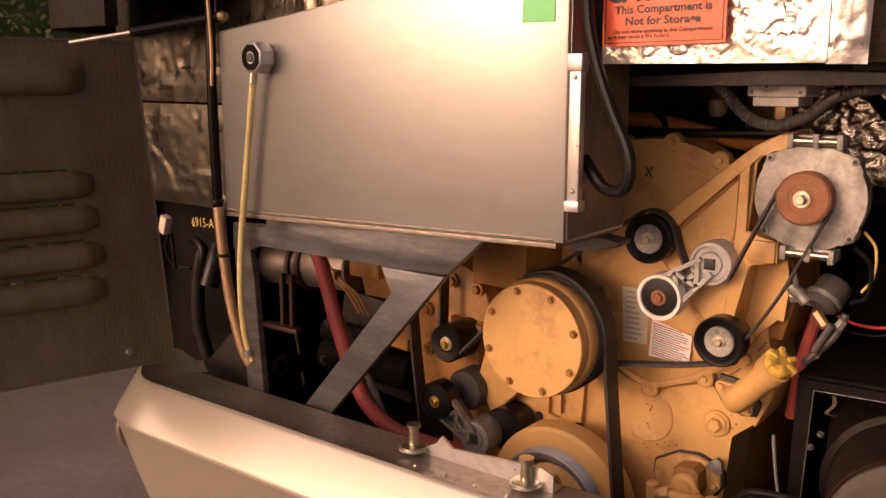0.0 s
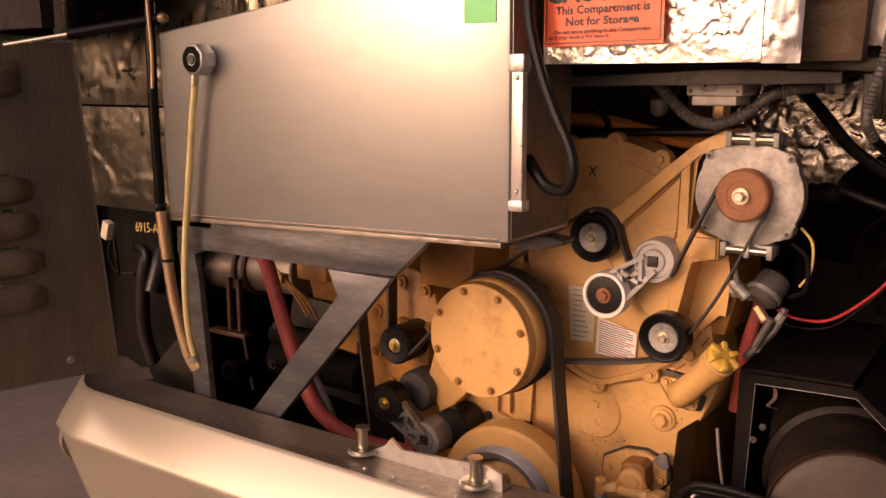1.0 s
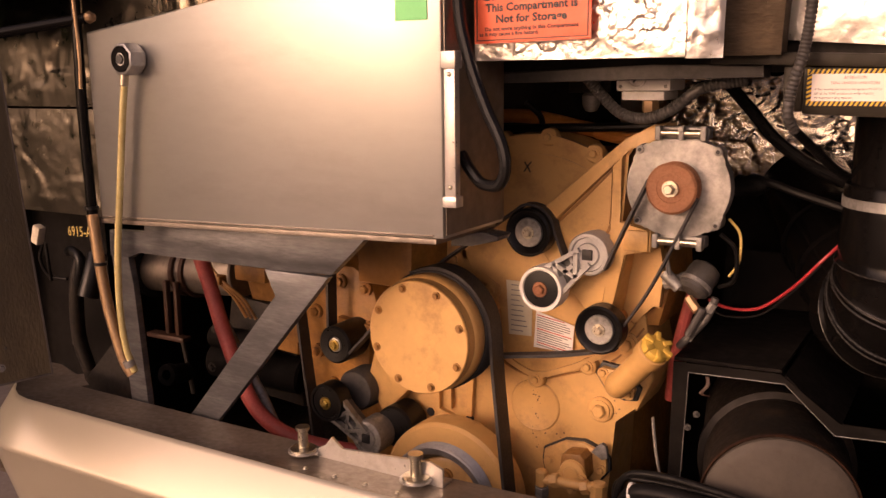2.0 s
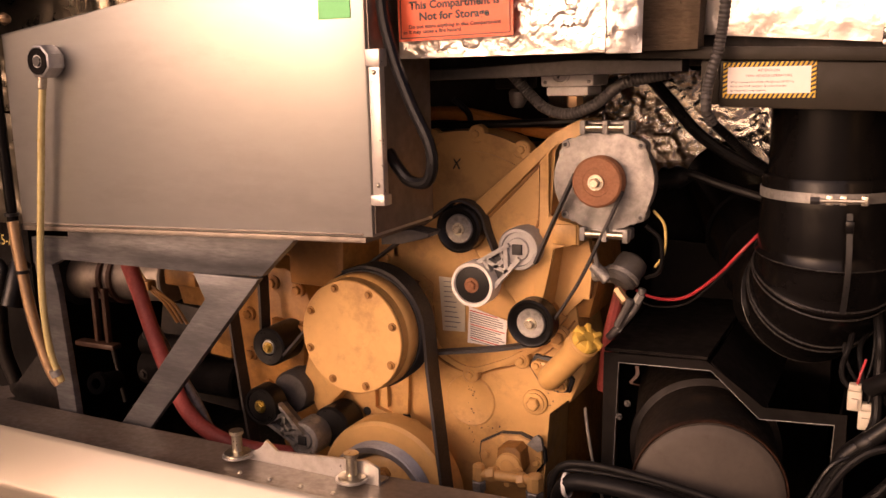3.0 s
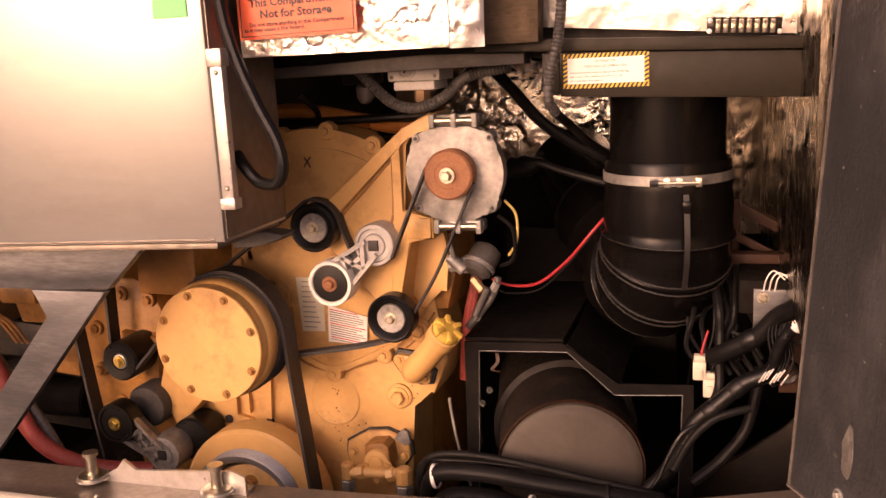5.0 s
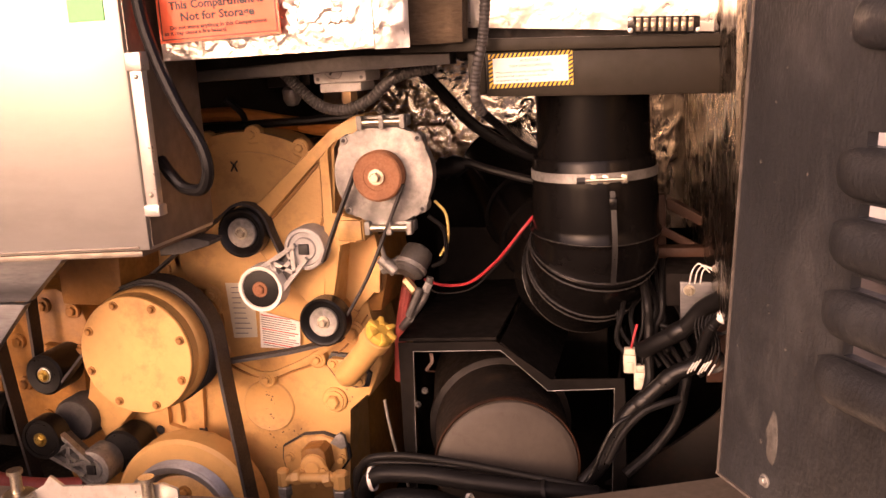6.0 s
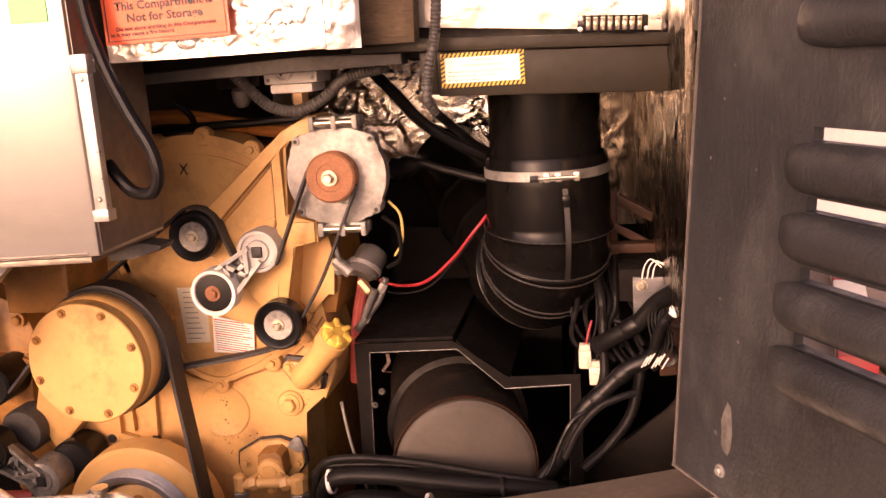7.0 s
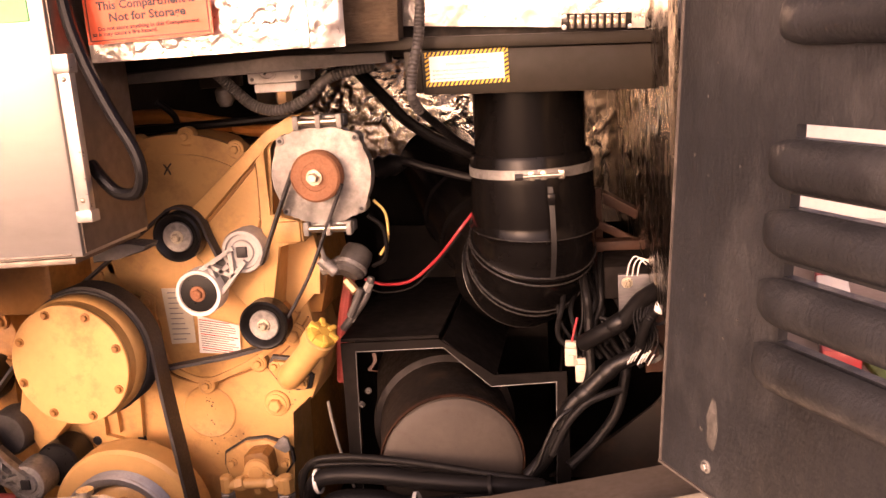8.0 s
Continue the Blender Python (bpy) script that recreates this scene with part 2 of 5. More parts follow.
def tube(pts, r, seg=10, steps=8, ribs=0.0, pitch=0.006, bm=None):
    """A hose along a smooth line through pts; ribs: how proud its rings stand."""
    bm = bm or bmesh.new()
    line = spline(pts, steps)
    if ribs:
        fine, left = [line[0]], 0.0
        for a, b in zip(line, line[1:]):
            d, n = (b - a).length, max(1, round((b - a).length / (pitch / 2)))
            fine += [a.lerp(b, (k + 1) / n) for k in range(n)]
        line = fine
    rings, up = [], Vector((0.13, 0.31, 0.94))
    for i, c in enumerate(line):
        ahead = (line[min(i + 1, len(line) - 1)] - line[max(i - 1, 0)]).normalized()
        side = ahead.cross(up).normalized()
        up = side.cross(ahead).normalized()
        q = r + (ribs if i % 2 else 0)
        rings.append([bm.verts.new(c + q * (math.cos(2 * math.pi * k / seg) * side + math.sin(2 * math.pi * k / seg) * up)) for k in range(seg)])
    for a, b in zip(rings, rings[1:]):
        for k in range(seg):
            bm.faces.new((a[k], a[(k + 1) % seg], b[(k + 1) % seg], b[k]))
    bm.faces.new(rings[0][::-1])
    bm.faces.new(rings[-1])
    return bm


def strap(pts, wide, thick, across=(0, 1, 0), steps=6, bm=None):
    """A flat belt along pts; its width lies along across."""
    bm = bm or bmesh.new()
    line, w = spline(pts, steps), Vector(across).normalized() * wide / 2
    rings = []
    for i, c in enumerate(line):
        ahead = (line[min(i + 1, len(line) - 1)] - line[max(i - 1, 0)]).normalized()
        n = ahead.cross(w).normalized() * thick / 2
        rings.append([bm.verts.new(c + s * w + u * n) for s, u in ((-1, -1), (1, -1), (1, 1), (-1, 1))])
    for a, b in zip(rings, rings[1:]):
        for k in range(4):
            bm.faces.new((a[k], a[(k + 1) % 4], b[(k + 1) % 4], b[k]))
    bm.faces.new(rings[0][::-1])
    bm.faces.new(rings[-1])
    return bm


def bolt_mesh(r=0.008, h=0.007, washer=True):
    """A hexagon bolt head with its washer, local z outwards."""
    bm = bmesh.new()
    if washer:
        lathe([(0, 0), (r * 1.5, 0), (r * 1.5, h * 0.25), (0, h * 0.25)], None, 16, bm)
    lathe([(0, h * 0.25), (r, h * 0.25), (r, h * 0.85), (r * 0.8, h), (0, h)], None, 6, bm)
    return bm


def bolt(parent, x, y, z, r=0.008, h=0.007, material=None, name="bolt", washer=True):
    bm = bolt_mesh(r, h, washer)
    bm.transform(facing(x, y, z, random.uniform(0, 60)))
    return part(name, bm, material or YELLOW, parent)


def writing(text, size, m, material, parent, name="lettering", wide=1.0, align="CENTER", bold=0.0):
    cu = bpy.data.curves.new(name, "FONT")
    cu.body, cu.size, cu.align_x, cu.resolution_u = text, size, align, 2
    cu.offset = bold
    tmp = new("lettering_source", cu)
    me = bpy.data.meshes.new_from_object(tmp.evaluated_get(bpy.context.evaluated_depsgraph_get()))
    bpy.data.objects.remove(tmp)
    me.transform(m @ Matrix.Diagonal((wide, 1, 1, 1)))
    me.materials.append(material)
    ob = new(name, me)
    ob.parent = parent
    if parent.type == "EMPTY":
        ob.matrix_parent_inverse = Matrix.Translation(-Vector(parent.location))
    return ob


def upright(x, y, z, tilt=0.0):
    """Writing that faces the eye, on a plane of constant y."""
    return Matrix.Translation((x, y, z)) @ Matrix.Rotation(radians(90), 4, "X") @ Matrix.Rotation(radians(tilt), 4, "Z")


def crumpled(nx, nz, corner, along_u, along_v, depth, seed, thick=0.012, fine=30):
    """A foil-faced blanket: a creased sheet over corner + u * along_u + v * along_v, with a body behind it."""
    bm = bmesh.new()
    o, U, V = Vector(corner), Vector(along_u), Vector(along_v)
    n = U.cross(V).normalized()
    rows_ = []
    for j in range(nz + 1):
        row = []
        for i in range(nx + 1):
            u, v = i / nx, j / nz
            p = o + u * U + v * V
            q = p * fine + Vector((seed, seed * 2, 0))
            d = 0.5
            for size, deep in ((0.8, 0.60), (2.1, 0.26)):
                w = q * size + 0.5 * noise.noise_vector(q * 0.6 * size)
                centre = noise.voronoi(w)[1][0]
                d += deep * (w - centre).dot(noise.noise_vector(centre * 5.3)) * 1.6
            d += 0.15 * abs(noise.noise(q * 4.1))
            edge = min(1, 6 * min(u, 1 - u, v, 1 - v) + 0.2)
            row.append(bm.verts.new(p + n * depth * d * edge))
        rows_.append(row)
    for a, b in zip(rows_, rows_[1:]):
        for i in range(nx):
            bm.faces.new((a[i], a[i + 1], b[i + 1], b[i]))
    rim = [rows_[0][i] for i in range(nx + 1)] + [rows_[j][nx] for j in range(1, nz + 1)]
    rim += [rows_[nz][i] for i in range(nx - 1, -1, -1)] + [rows_[j][0] for j in range(nz - 1, 0, -1)]
    back = [bm.verts.new(v.co - n * thick) for v in rim]
    for i in range(len(rim)):
        j = (i + 1) % len(rim)
        bm.faces.new((rim[i], back[i], back[j], rim[j]))
    bm.faces.new(back)
    return bm


# ---- the setting ----
ground = single("ground", box(-150, 150, -150, 150, -0.2, 0.0), ASPHALT, "grey asphalt yard with scattered pale grit", kind="structure")


def wall(name, dims, material, label):
    return single(name, box(*dims), material, label, kind="structure")


wall("wall_left", (-2.06, -2.0, 1.22, 10.5, 0.34, 3.0), COACH, "dark outer side wall of the coach")
wall("wall_right", (0.35, 0.37, 1.02, 10.5, 0.34, 3.0), SOOT, "dark side wall of the engine bay")
wall("wall_side_skin", (0.372, 0.380, 1.0, 10.5, 0.34, 3.0), GOLD, "tan painted outer skin of the coach side")
# Added black sheet, standing for the darkness below the foil.
wall("bulkhead_lower", (-0.62, 0.040, 1.84, 1.85, 0.38, 1.140), BLACK, "dark panel added under the foil to fill the unlit bay")
wall("wall_back", (-2.0, 0.35, 2.04, 2.1, 0.34, 3.0), BLACK, "dark bulkhead behind the engine")
wall("wall_upper", (-1.62, 0.42, 0.92, 1.0, 1.66, 3.0), COACH, "dark coach rear wall above the open bay")
wall("ceiling", (-2.0, 0.35, 1.0, 2.04, 1.66, 1.70), SOOT, "sooty ceiling of the engine bay")
wall("wall_front", (-2.0, 0.35, 10.44, 10.5, 0.34, 3.0), COACH, "dark far end wall of the coach")
wall("floor_cabin", (-2.0, 0.35, 2.10, 10.44, 0.34, 0.40), SOOT, "dark underfloor of the coach")
wall("roof", (-2.06, 0.42, 0.96, 10.5, 3.0, 3.04), GOLD, "tan painted coach roof")
wall("floor", (-1.60, 0.35, 1.0, 2.04, 0.34, 0.38), SOOT, "sooty steel floor of the engine bay")
wall("floor_side", (-2.0, -1.601, 1.315, 2.04, 0.34, 0.38), SOOT, "sooty steel floor beside the engine")
wall("bulkhead_panel", (-2.0, -1.715, 1.29, 1.31, 0.38, 1.075), BLACK, "black panel low beside the engine")
wall("trim_header", (-0.60, 0.35, 1.22, 1.26, 1.395, 1.66), SOOT, "dull metal header plate over the engine bay")
wall("trim_sill", (-0.42, 0.35, 1.06, 1.14, 0.64, 0.685), BROWNSTEEL, "brown primed sill along the engine bay floor")


def coach_corner():
    bm = bmesh.new()
    rows_ = []
    for k in range(13):
        a = radians(90 * k / 12)
        x, y = -1.74 - 0.24 * math.sin(a), 1.18 - 0.24 * math.cos(a)
        rows_.append([bm.verts.new((x, y, z)) for z in (1.50, 2.2, 3.0)])
    rows_.insert(0, [bm.verts.new((-1.60, 0.94, z)) for z in (1.50, 2.2, 3.0)])
    for a, b in zip(rows_, rows_[1:]):
        for k in range(2):
            bm.faces.new((a[k], b[k], b[k + 1], a[k + 1]))
    bm.normal_update()
    bmesh.ops.solidify(bm, geom=bm.faces[:], thickness=0.03)
    return single("wall_corner", bm, COACH, "rounded grey-brown corner of the coach body", kind="structure")


coach_corner()

# foil-faced blankets of the bay
single("insulation_strip", crumpled(30, 40, (-0.222, 1.10, 1.418), (0.115, 0.01, 0), (0.01, 0, 0.24), 0.012, 23, 0.07, 40), FIBRE,
       "brown fibrous insulation strip between the foil pads", "insulation")
# Left panels: dull foil with shade added to its tone.
blanket_left = single("insulation_blanket", crumpled(70, 40, (-1.99, 1.215, 1.335), (0.60, 0, 0), (0, 0, 0.31), 0.007, 3, 0.012, 15), FOIL_GREY_DIM,
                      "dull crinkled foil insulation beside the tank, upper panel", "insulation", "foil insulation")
single("insulation_blanket", crumpled(70, 36, (-1.99, 1.195, 1.085), (0.60, 0, 0), (0, 0, 0.245), 0.007, 9, 0.012, 15), FOIL_GREY_DIM,
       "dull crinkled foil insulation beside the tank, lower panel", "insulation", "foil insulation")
single("insulation_blanket", crumpled(70, 14, (-1.38, 1.20, 1.50), (0.85, 0, 0), (0, 0, 0.155), 0.015, 5), FOIL_DIRTY_DIM,
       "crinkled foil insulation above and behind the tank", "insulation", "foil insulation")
single("insulation_blanket", crumpled(150, 120, (-0.60, 1.86, 1.142), (0.64, 0, 0), (0, 0, 0.50), 0.0062, 7, 0.012, 34), FOIL_BULKHEAD,
       "bright crumpled foil on the rear bulkhead", "insulation", "foil insulation")
# Same bulkhead foil, split here: its dim corner is coloured darker.
single("insulation_blanket", crumpled(50, 100, (0.042, 1.858, 1.00), (0.172, 0, 0), (0, 0, 0.64), 0.0055, 19, 0.012, 22), FOIL_DIRTY_DIM,
       "brownish foil on the rear bulkhead corner, dimness put into its colour", "insulation", "foil insulation")
single("insulation_blanket", crumpled(110, 80, (0.212, 1.875, 1.02), (0.036, -0.90, 0), (0, 0, 0.62), 0.007, 11, 0.012, 20), FOIL_DIRTY_DIM,
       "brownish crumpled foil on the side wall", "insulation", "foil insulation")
single("insulation_blanket", crumpled(150, 110, (-0.528, 1.036, 1.417), (0.315, 0, 0), (0, 0, 0.23), 0.006, 13, 0.06, 52), FOIL,
       "bright crumpled foil insulation pad under the warning sticker", "insulation", "foil insulation")
single("insulation_blanket", crumpled(12, 40, (-0.214, 1.040, 1.415), (0.046, 0.012, 0), (0.004, 0, 0.23), 0.006, 15, 0.05, 46), FOIL,
       "strip of bright foil tape closing the insulation pad", "insulation", "foil insulation")
single("insulation_blanket", crumpled(70, 26, (-0.122, 1.20, 1.440), (0.466, 0, -0.037), (0.035, 0, 0.22), 0.006, 17, 0.016, 24), FOIL,
       "bright wrinkled foil sheet above the dark beam", "insulation", "foil insulation")

# ---- bumper ----
def edge_y(x):
    y = 0.862 + 0.10 * max(0.0, (x + 0.75) / 1.1) ** 2
    if x < -1.45:
        y += 0.16 * ((-1.45 - x) / 0.14) ** 2 * 0.5
    return y


def swept(profile, x0=-1.60, x1=0.62, n=60):
    """A skin along the bumper; profile of (y from the top edge, z)."""
    bm = bmesh.new()
    rows_ = []
    for i in range(n + 1):
        x = x0 + (x1 - x0) * i / n
        k = 1.0 if x > -1.45 else 1 - 0.25 * ((-1.45 - x) / 0.15) ** 2
        rows_.append([bm.verts.new((x + (0 if x > -1.5 else dy * 0.6), edge_y(x) + dy * k, z + 0.033 * max(0.0, (x + 0.02) / 0.25))) for dy, z in profile])
    for a, b in zip(rows_, rows_[1:]):
        for k in range(len(profile) - 1):
            bm.faces.new((a[k], b[k], b[k + 1], a[k + 1]))
    bm.normal_update()
    bmesh.ops.solidify(bm, geom=bm.faces[:], thickness=-0.006)
    return bm


bumper = thing("bumper", (-0.5, 0.85, 0.36), "champagne gold painted coach bumper with a dusty top ledge", "bumper")
part("ledge", swept([(0.130, 0.763), (0.062, 0.766), (0.012, 0.773), (0.004, 0.777)]), GOLD_DIRTY, bumper, "dusty duller ledge")
part("face", swept([(0.004, 0.7775), (0.0, 0.776), (-0.004, 0.771), (-0.026, 0.735), (-0.047, 0.700), (-0.050, 0.693), (-0.049, 0.687)]), GOLD, bumper, "bright glossy face")
part("lower_skin", swept([(-0.049, 0.688), (-0.044, 0.678), (-0.030, 0.62), (-0.012, 0.55), (0.02, 0.45), (0.06, 0.36)]), GOLD, bumper)
lamp = lathe([(0, 0.004), (0.026, 0.004), (0.030, 0.009), (0.036, 0)], Matrix.Translation((-1.575, 0.895, 0.635)) @ Matrix.Rotation(radians(60), 4, "Z") @ Matrix.Rotation(radians(90), 4, "X") @ Matrix.Diagonal((1, 1.5, 1, 1)), 24)
part("side_lamp", lamp, GOLD_DIRTY, bumper, "small oval side lamp")

bracket = thing("striker_bracket", (-0.68, 0.95, 0.78), "pale aluminium striker bracket riveted on the bumper ledge", "bracket")
part("angle", prism([(-0.805, 0.782), (-0.545, 0.782), (-0.545, 0.812), (-0.568, 0.820), (-0.74, 0.806), (-0.762, 0.822), (-0.775, 0.806), (-0.805, 0.79)], 0.955, 0.960), WHITEALU, bracket)
part("foot", box(-0.80, -0.545, 0.9605, 0.985, 0.782, 0.786, 0.001), WHITEALU, bracket)
for x in (-0.815, -0.588):
    p = part("striker_post", lathe([(0, 0), (0.022, 0), (0.022, 0.004), (0.009, 0.006), (0.0085, 0.034), (0.012, 0.036), (0.012, 0.042), (0, 0.043)], Matrix.Translation((x, 0.945, 0.793)), 20), ZINC, bracket, "zinc striker post")
    part("washer", lathe([(0, 0), (0.026, 0), (0.026, 0.003), (0, 0.003)], Matrix.Translation((x, 0.945, 0.7905)), 20), WHITEALU, p)
bracket.location.z -= 0.018
for x in (-0.77, -0.71, -0.65, -0.59):
    part("rivet", lathe([(0, 0.003), (0.003, 0.0025), (0.0045, 0)], Matrix.Translation((x, 0.885 + 0.01, 0.7705)), 12), ZINC, bumper)

# ---- louvred doors ----
def louvred_door(name, corner, way, z0, z1, length, louvres, side, skin, gap, lean, label):
    """A door leaf from its hinge corner along way; louvres: (start, z) of each; side: +1 or -1, to which its ribs bulge."""
    d = Vector((*way, 0)).normalized()
    n = Vector((d.y, -d.x, 0)) * side
    o = Vector((*corner, 0))
    door = thing(name, o + Vector((0, 0, z0)), label, "door", "engine bay doors")

    def at(s, h, out):
        return o + d * s + Vector((-lean * (h - z0), 0, h)) + n * out

    def slab(s0, s1, h0, h1, a, b, bm):
        vs = [bm.verts.new(at(s, h, q)) for q in (a, b) for s, h in ((s0, h0), (s1, h0), (s1, h1), (s0, h1))]
        for f in ((0, 1, 2, 3), (7, 6, 5, 4), (0, 4, 5, 1), (1, 5, 6, 2), (2, 6, 7, 3), (3, 7, 4, 0)):
            bm.faces.new([vs[i] for i in f])

    high, s_end = 0.038 + gap, length - 0.08
    s_first = min(s for s, _, _ in louvres)
    bm = bmesh.new()
    slab(0.0, s_first, z0, z1, -0.012, 0, bm)
    slab(s_end, length, z0, z1, -0.012, 0, bm)
    level = z0
    for s, h, cut in sorted(louvres, key=lambda q: q[1]):
        if cut:
            slab(s_first, s_end, level, h + 0.038, -0.012, 0, bm)
            level = h + high
            slab(s_first, s + 0.022, h + 0.038, h + high, -0.012, 0, bm)
    slab(s_first, s_end, level, z1, -0.012, 0, bm)
    part("panel", bm, skin, door)
    bm = bmesh.new()
    slab(-0.003, 0.0, z0, z1, -0.014, 0.002, bm)
    slab(-0.003, length, z0 - 0.003, z0, -0.014, 0.003, bm)
    slab(-0.003, length, z1, z1 + 0.003, -0.014, 0.003, bm)
    part("edge_lip", bm, WORN, door, "worn pale edge lip")
    for s, h, cut in louvres:
        bm = bmesh.new()
        rows_, count = [], 40
        for i in range(count + 1):
            u = i / count
            ss = s - 0.012 + (s_end - s + 0.024) * u
            end = min(1, min(u, 1 - u) * (s_end - s + 0.024) / 0.050)
            swell = math.sin(math.pi / 2 * end) ** 0.8
            row = []
            for k in range(17):
                turn = math.pi * (0.02 + 0.90 * k / 16)
                out = 0.025 * math.sin(turn) ** 0.9 * swell
                row.append(bm.verts.new(at(ss, h + 0.0135 - 0.0260 * math.cos(turn) * (0.55 + 0.45 * swell), out + 0.0015)))
            if not cut:
                row.append(bm.verts.new(at(ss, h + high + 0.012, 0.0015)))
            rows_.append(row)
        for a, b in zip(rows_, rows_[1:]):
            for k in range(len(a) - 1):
                bm.faces.new((a[k], b[k], b[k + 1], a[k + 1]))
        bm.normal_update()
        bmesh.ops.solidify(bm, geom=bm.faces[:], thickness=0.003)
        part("louvre", bm, skin, door)
    rng = random.Random(7)
    marks = [(0.098, z0 + 0.085, 0.010, 0.026)] if side > 0 else []
    marks += [(rng.uniform(0.01, 0.15), rng.uniform(z0 + 0.05, z1 - 0.15), r, r * rng.uniform(0.6, 1.6)) for r in [rng.uniform(0.0008, 0.0026) for _ in range(16)]]
    for s, h, a, b in marks:
        bm = bmesh.new()
        turn = [(0.7 + 0.5 * rng.random(), 2 * math.pi * k / 11) for k in range(11)]
        rim = [bm.verts.new(at(s + a * q * math.cos(w), h + b * q * math.sin(w), 0.0009)) for q, w in turn]
        low_rim = [bm.verts.new(at(s + a * 1.1 * q * math.cos(w), h + b * 1.1 * q * math.sin(w), 0.0)) for q, w in turn]
        bm.faces.new(rim)
        for k in range(11):
            bm.faces.new((rim[k], low_rim[k], low_rim[(k + 1) % 11], rim[(k + 1) % 11]))
        part("scuff_mark", bm, SCUFF, door, "pale scraped patch")
    for s, h in ((0.093, z0 + 0.031),):
        bm = bolt_mesh(0.0055, 0.006)
        m = Matrix.Translation(at(s, h, 0.0)) @ n.to_track_quat("Z", "Y").to_matrix().to_4x4()
        bm.transform(m)
        part("bolt", bm, ALU_OLD, door)
    return door


# Shaded leaf; its skin colour carries the warm bounce.
louvred_door("engine_bay_door", (-1.482, 0.945), (-0.27, -0.96), 0.803, 1.468, 0.62,
             [(0.122, 1.377, False), (0.130, 1.172, True), (0.129, 1.104, True), (0.128, 1.031, True), (0.132, 0.961, True)], -1, DOOR_BOUNCE, 0.0065, 0.117,
             "open dark fibreglass bay door with louvres, resting over the bumper end")
louvred_door("engine_bay_door", (0.227, 0.935), (0.471, -0.882), 0.872, 1.66, 0.62,
             [(0.178, 1.395, False), (0.177, 1.2565, True), (0.176, 1.1880, True), (0.175, 1.1175, True), (0.174, 1.0490, True)], 1, DOORMAT, 0.014, -0.065,
             "open dark scuffed fibreglass bay door with louvres, daylight through its slots")

strut = thing("gas_strut", (-1.30, 0.97, 1.53), "dark gas strut holding the louvred door open", "strut")
part("cylinder", rod((-1.305, 0.965, 1.525), (-1.445, 0.865, 1.497), 0.010, 16, None, 0.003), PLASTIC, strut)
part("piston_rod", rod((-1.44, 0.868, 1.498), (-1.545, 0.795, 1.478), 0.0045, 12), ZINC, strut, "chromed piston rod")
part("end_ball", lathe([(0, -0.012), (0.010, -0.006), (0.012, 0), (0.010, 0.006), (0, 0.012)], Matrix.Translation((-1.30, 0.968, 1.526)), 14), COPPER, strut)

strut.location.z -= 0.017

# ---- coolant tank ----
tank = thing("coolant_tank", (-0.92, 0.96, 1.15), "large brushed stainless coolant tank above the grey frame", "tank")
part("shell", prism([(-1.304, 1.136), (-0.541, 1.158), (-0.541, 1.562), (-0.75, 1.552), (-1.304, 1.482)], 0.960, 1.150, 0.004), STEEL, tank)
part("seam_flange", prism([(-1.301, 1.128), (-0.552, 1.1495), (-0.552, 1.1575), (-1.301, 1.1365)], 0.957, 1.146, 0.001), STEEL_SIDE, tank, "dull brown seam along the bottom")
# Overlay sheet whose brown tone paints in the mirrored engine.
part("side_sheet", box(-0.5408, -0.5385, 0.966, 1.150, 1.163, 1.55, 0.0005), STEEL_SIDE, tank, "darker brown side sheet, engine reflection put into its colour")
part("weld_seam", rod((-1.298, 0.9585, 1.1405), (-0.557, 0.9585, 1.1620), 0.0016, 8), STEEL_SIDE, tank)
cap = part("filler_cap", lathe([(0, 0.036), (0.015, 0.036), (0.016, 0.031), (0.022, 0.031), (0.025, 0.036), (0.028, 0.034), (0.030, 0.026), (0.030, 0.010), (0.026, 0)], facing(-1.171, 0.958, 1.431, 22.5), 8), ALU, tank, "octagonal chrome and black filler cap")
part("cap_ring", lathe([(0.011, 0.0345), (0.011, 0.0368), (0.0222, 0.0368), (0.0222, 0.0335)], facing(-1.171, 0.958, 1.431), 32), BLACK, cap)
part("cap_centre", lathe([(0, 0.0385), (0.008, 0.0385), (0.009, 0.036), (0.009, 0.034)], facing(-1.171, 0.958, 1.431), 24), INK, cap)
part("neck", lathe([(0.024, -0.004), (0.024, 0.012), (0.018, 0.012)], facing(-1.171, 0.958, 1.431), 24), STEEL_SIDE, tank)
part("outlet", rod((-1.176, 0.935, 1.412), (-1.182, 0.935, 1.385), 0.008, 14, None, 0.002), ZINC, tank)
bar = part("sight_bar", box(-0.540, -0.521, 0.963, 0.978, 1.208, 1.428, 0.002), WHITEALU, tank, "pale aluminium sight gauge bar")
for z0, z1 in ((1.206, 1.222), (1.406, 1.431)):
    part("end_clip", box(-0.5425, -0.518, 0.959, 0.981, z0, z1, 0.002), WHITEALU, bar)
for z in (1.236, 1.398):
    part("rivet", lathe([(0, 0.003), (0.0025, 0.002), (0.004, 0)], facing(-0.530, 0.963, z), 10), ZINC, bar)
tagfoil = single("green_tag", box(-0.617, -0.563, 0.9575, 0.9598, 1.475, 1.532), GREEN, "pale green paper tag stuck on the tank", "tag")
single("tank_bracket", prism([(-0.60, 1.122), (-0.56, 1.126), (-0.515, 1.138), (-0.510, 1.146), (-0.54, 1.1495), (-0.60, 1.1475)], 1.08, 1.12, 0.002), DARKGREY, "dull steel bracket under the tank corner", "bracket")

sight = thing("sight_tube", (-1.24, 0.94, 0.85), "yellowed clear sight tube hanging from the filler", "tube")
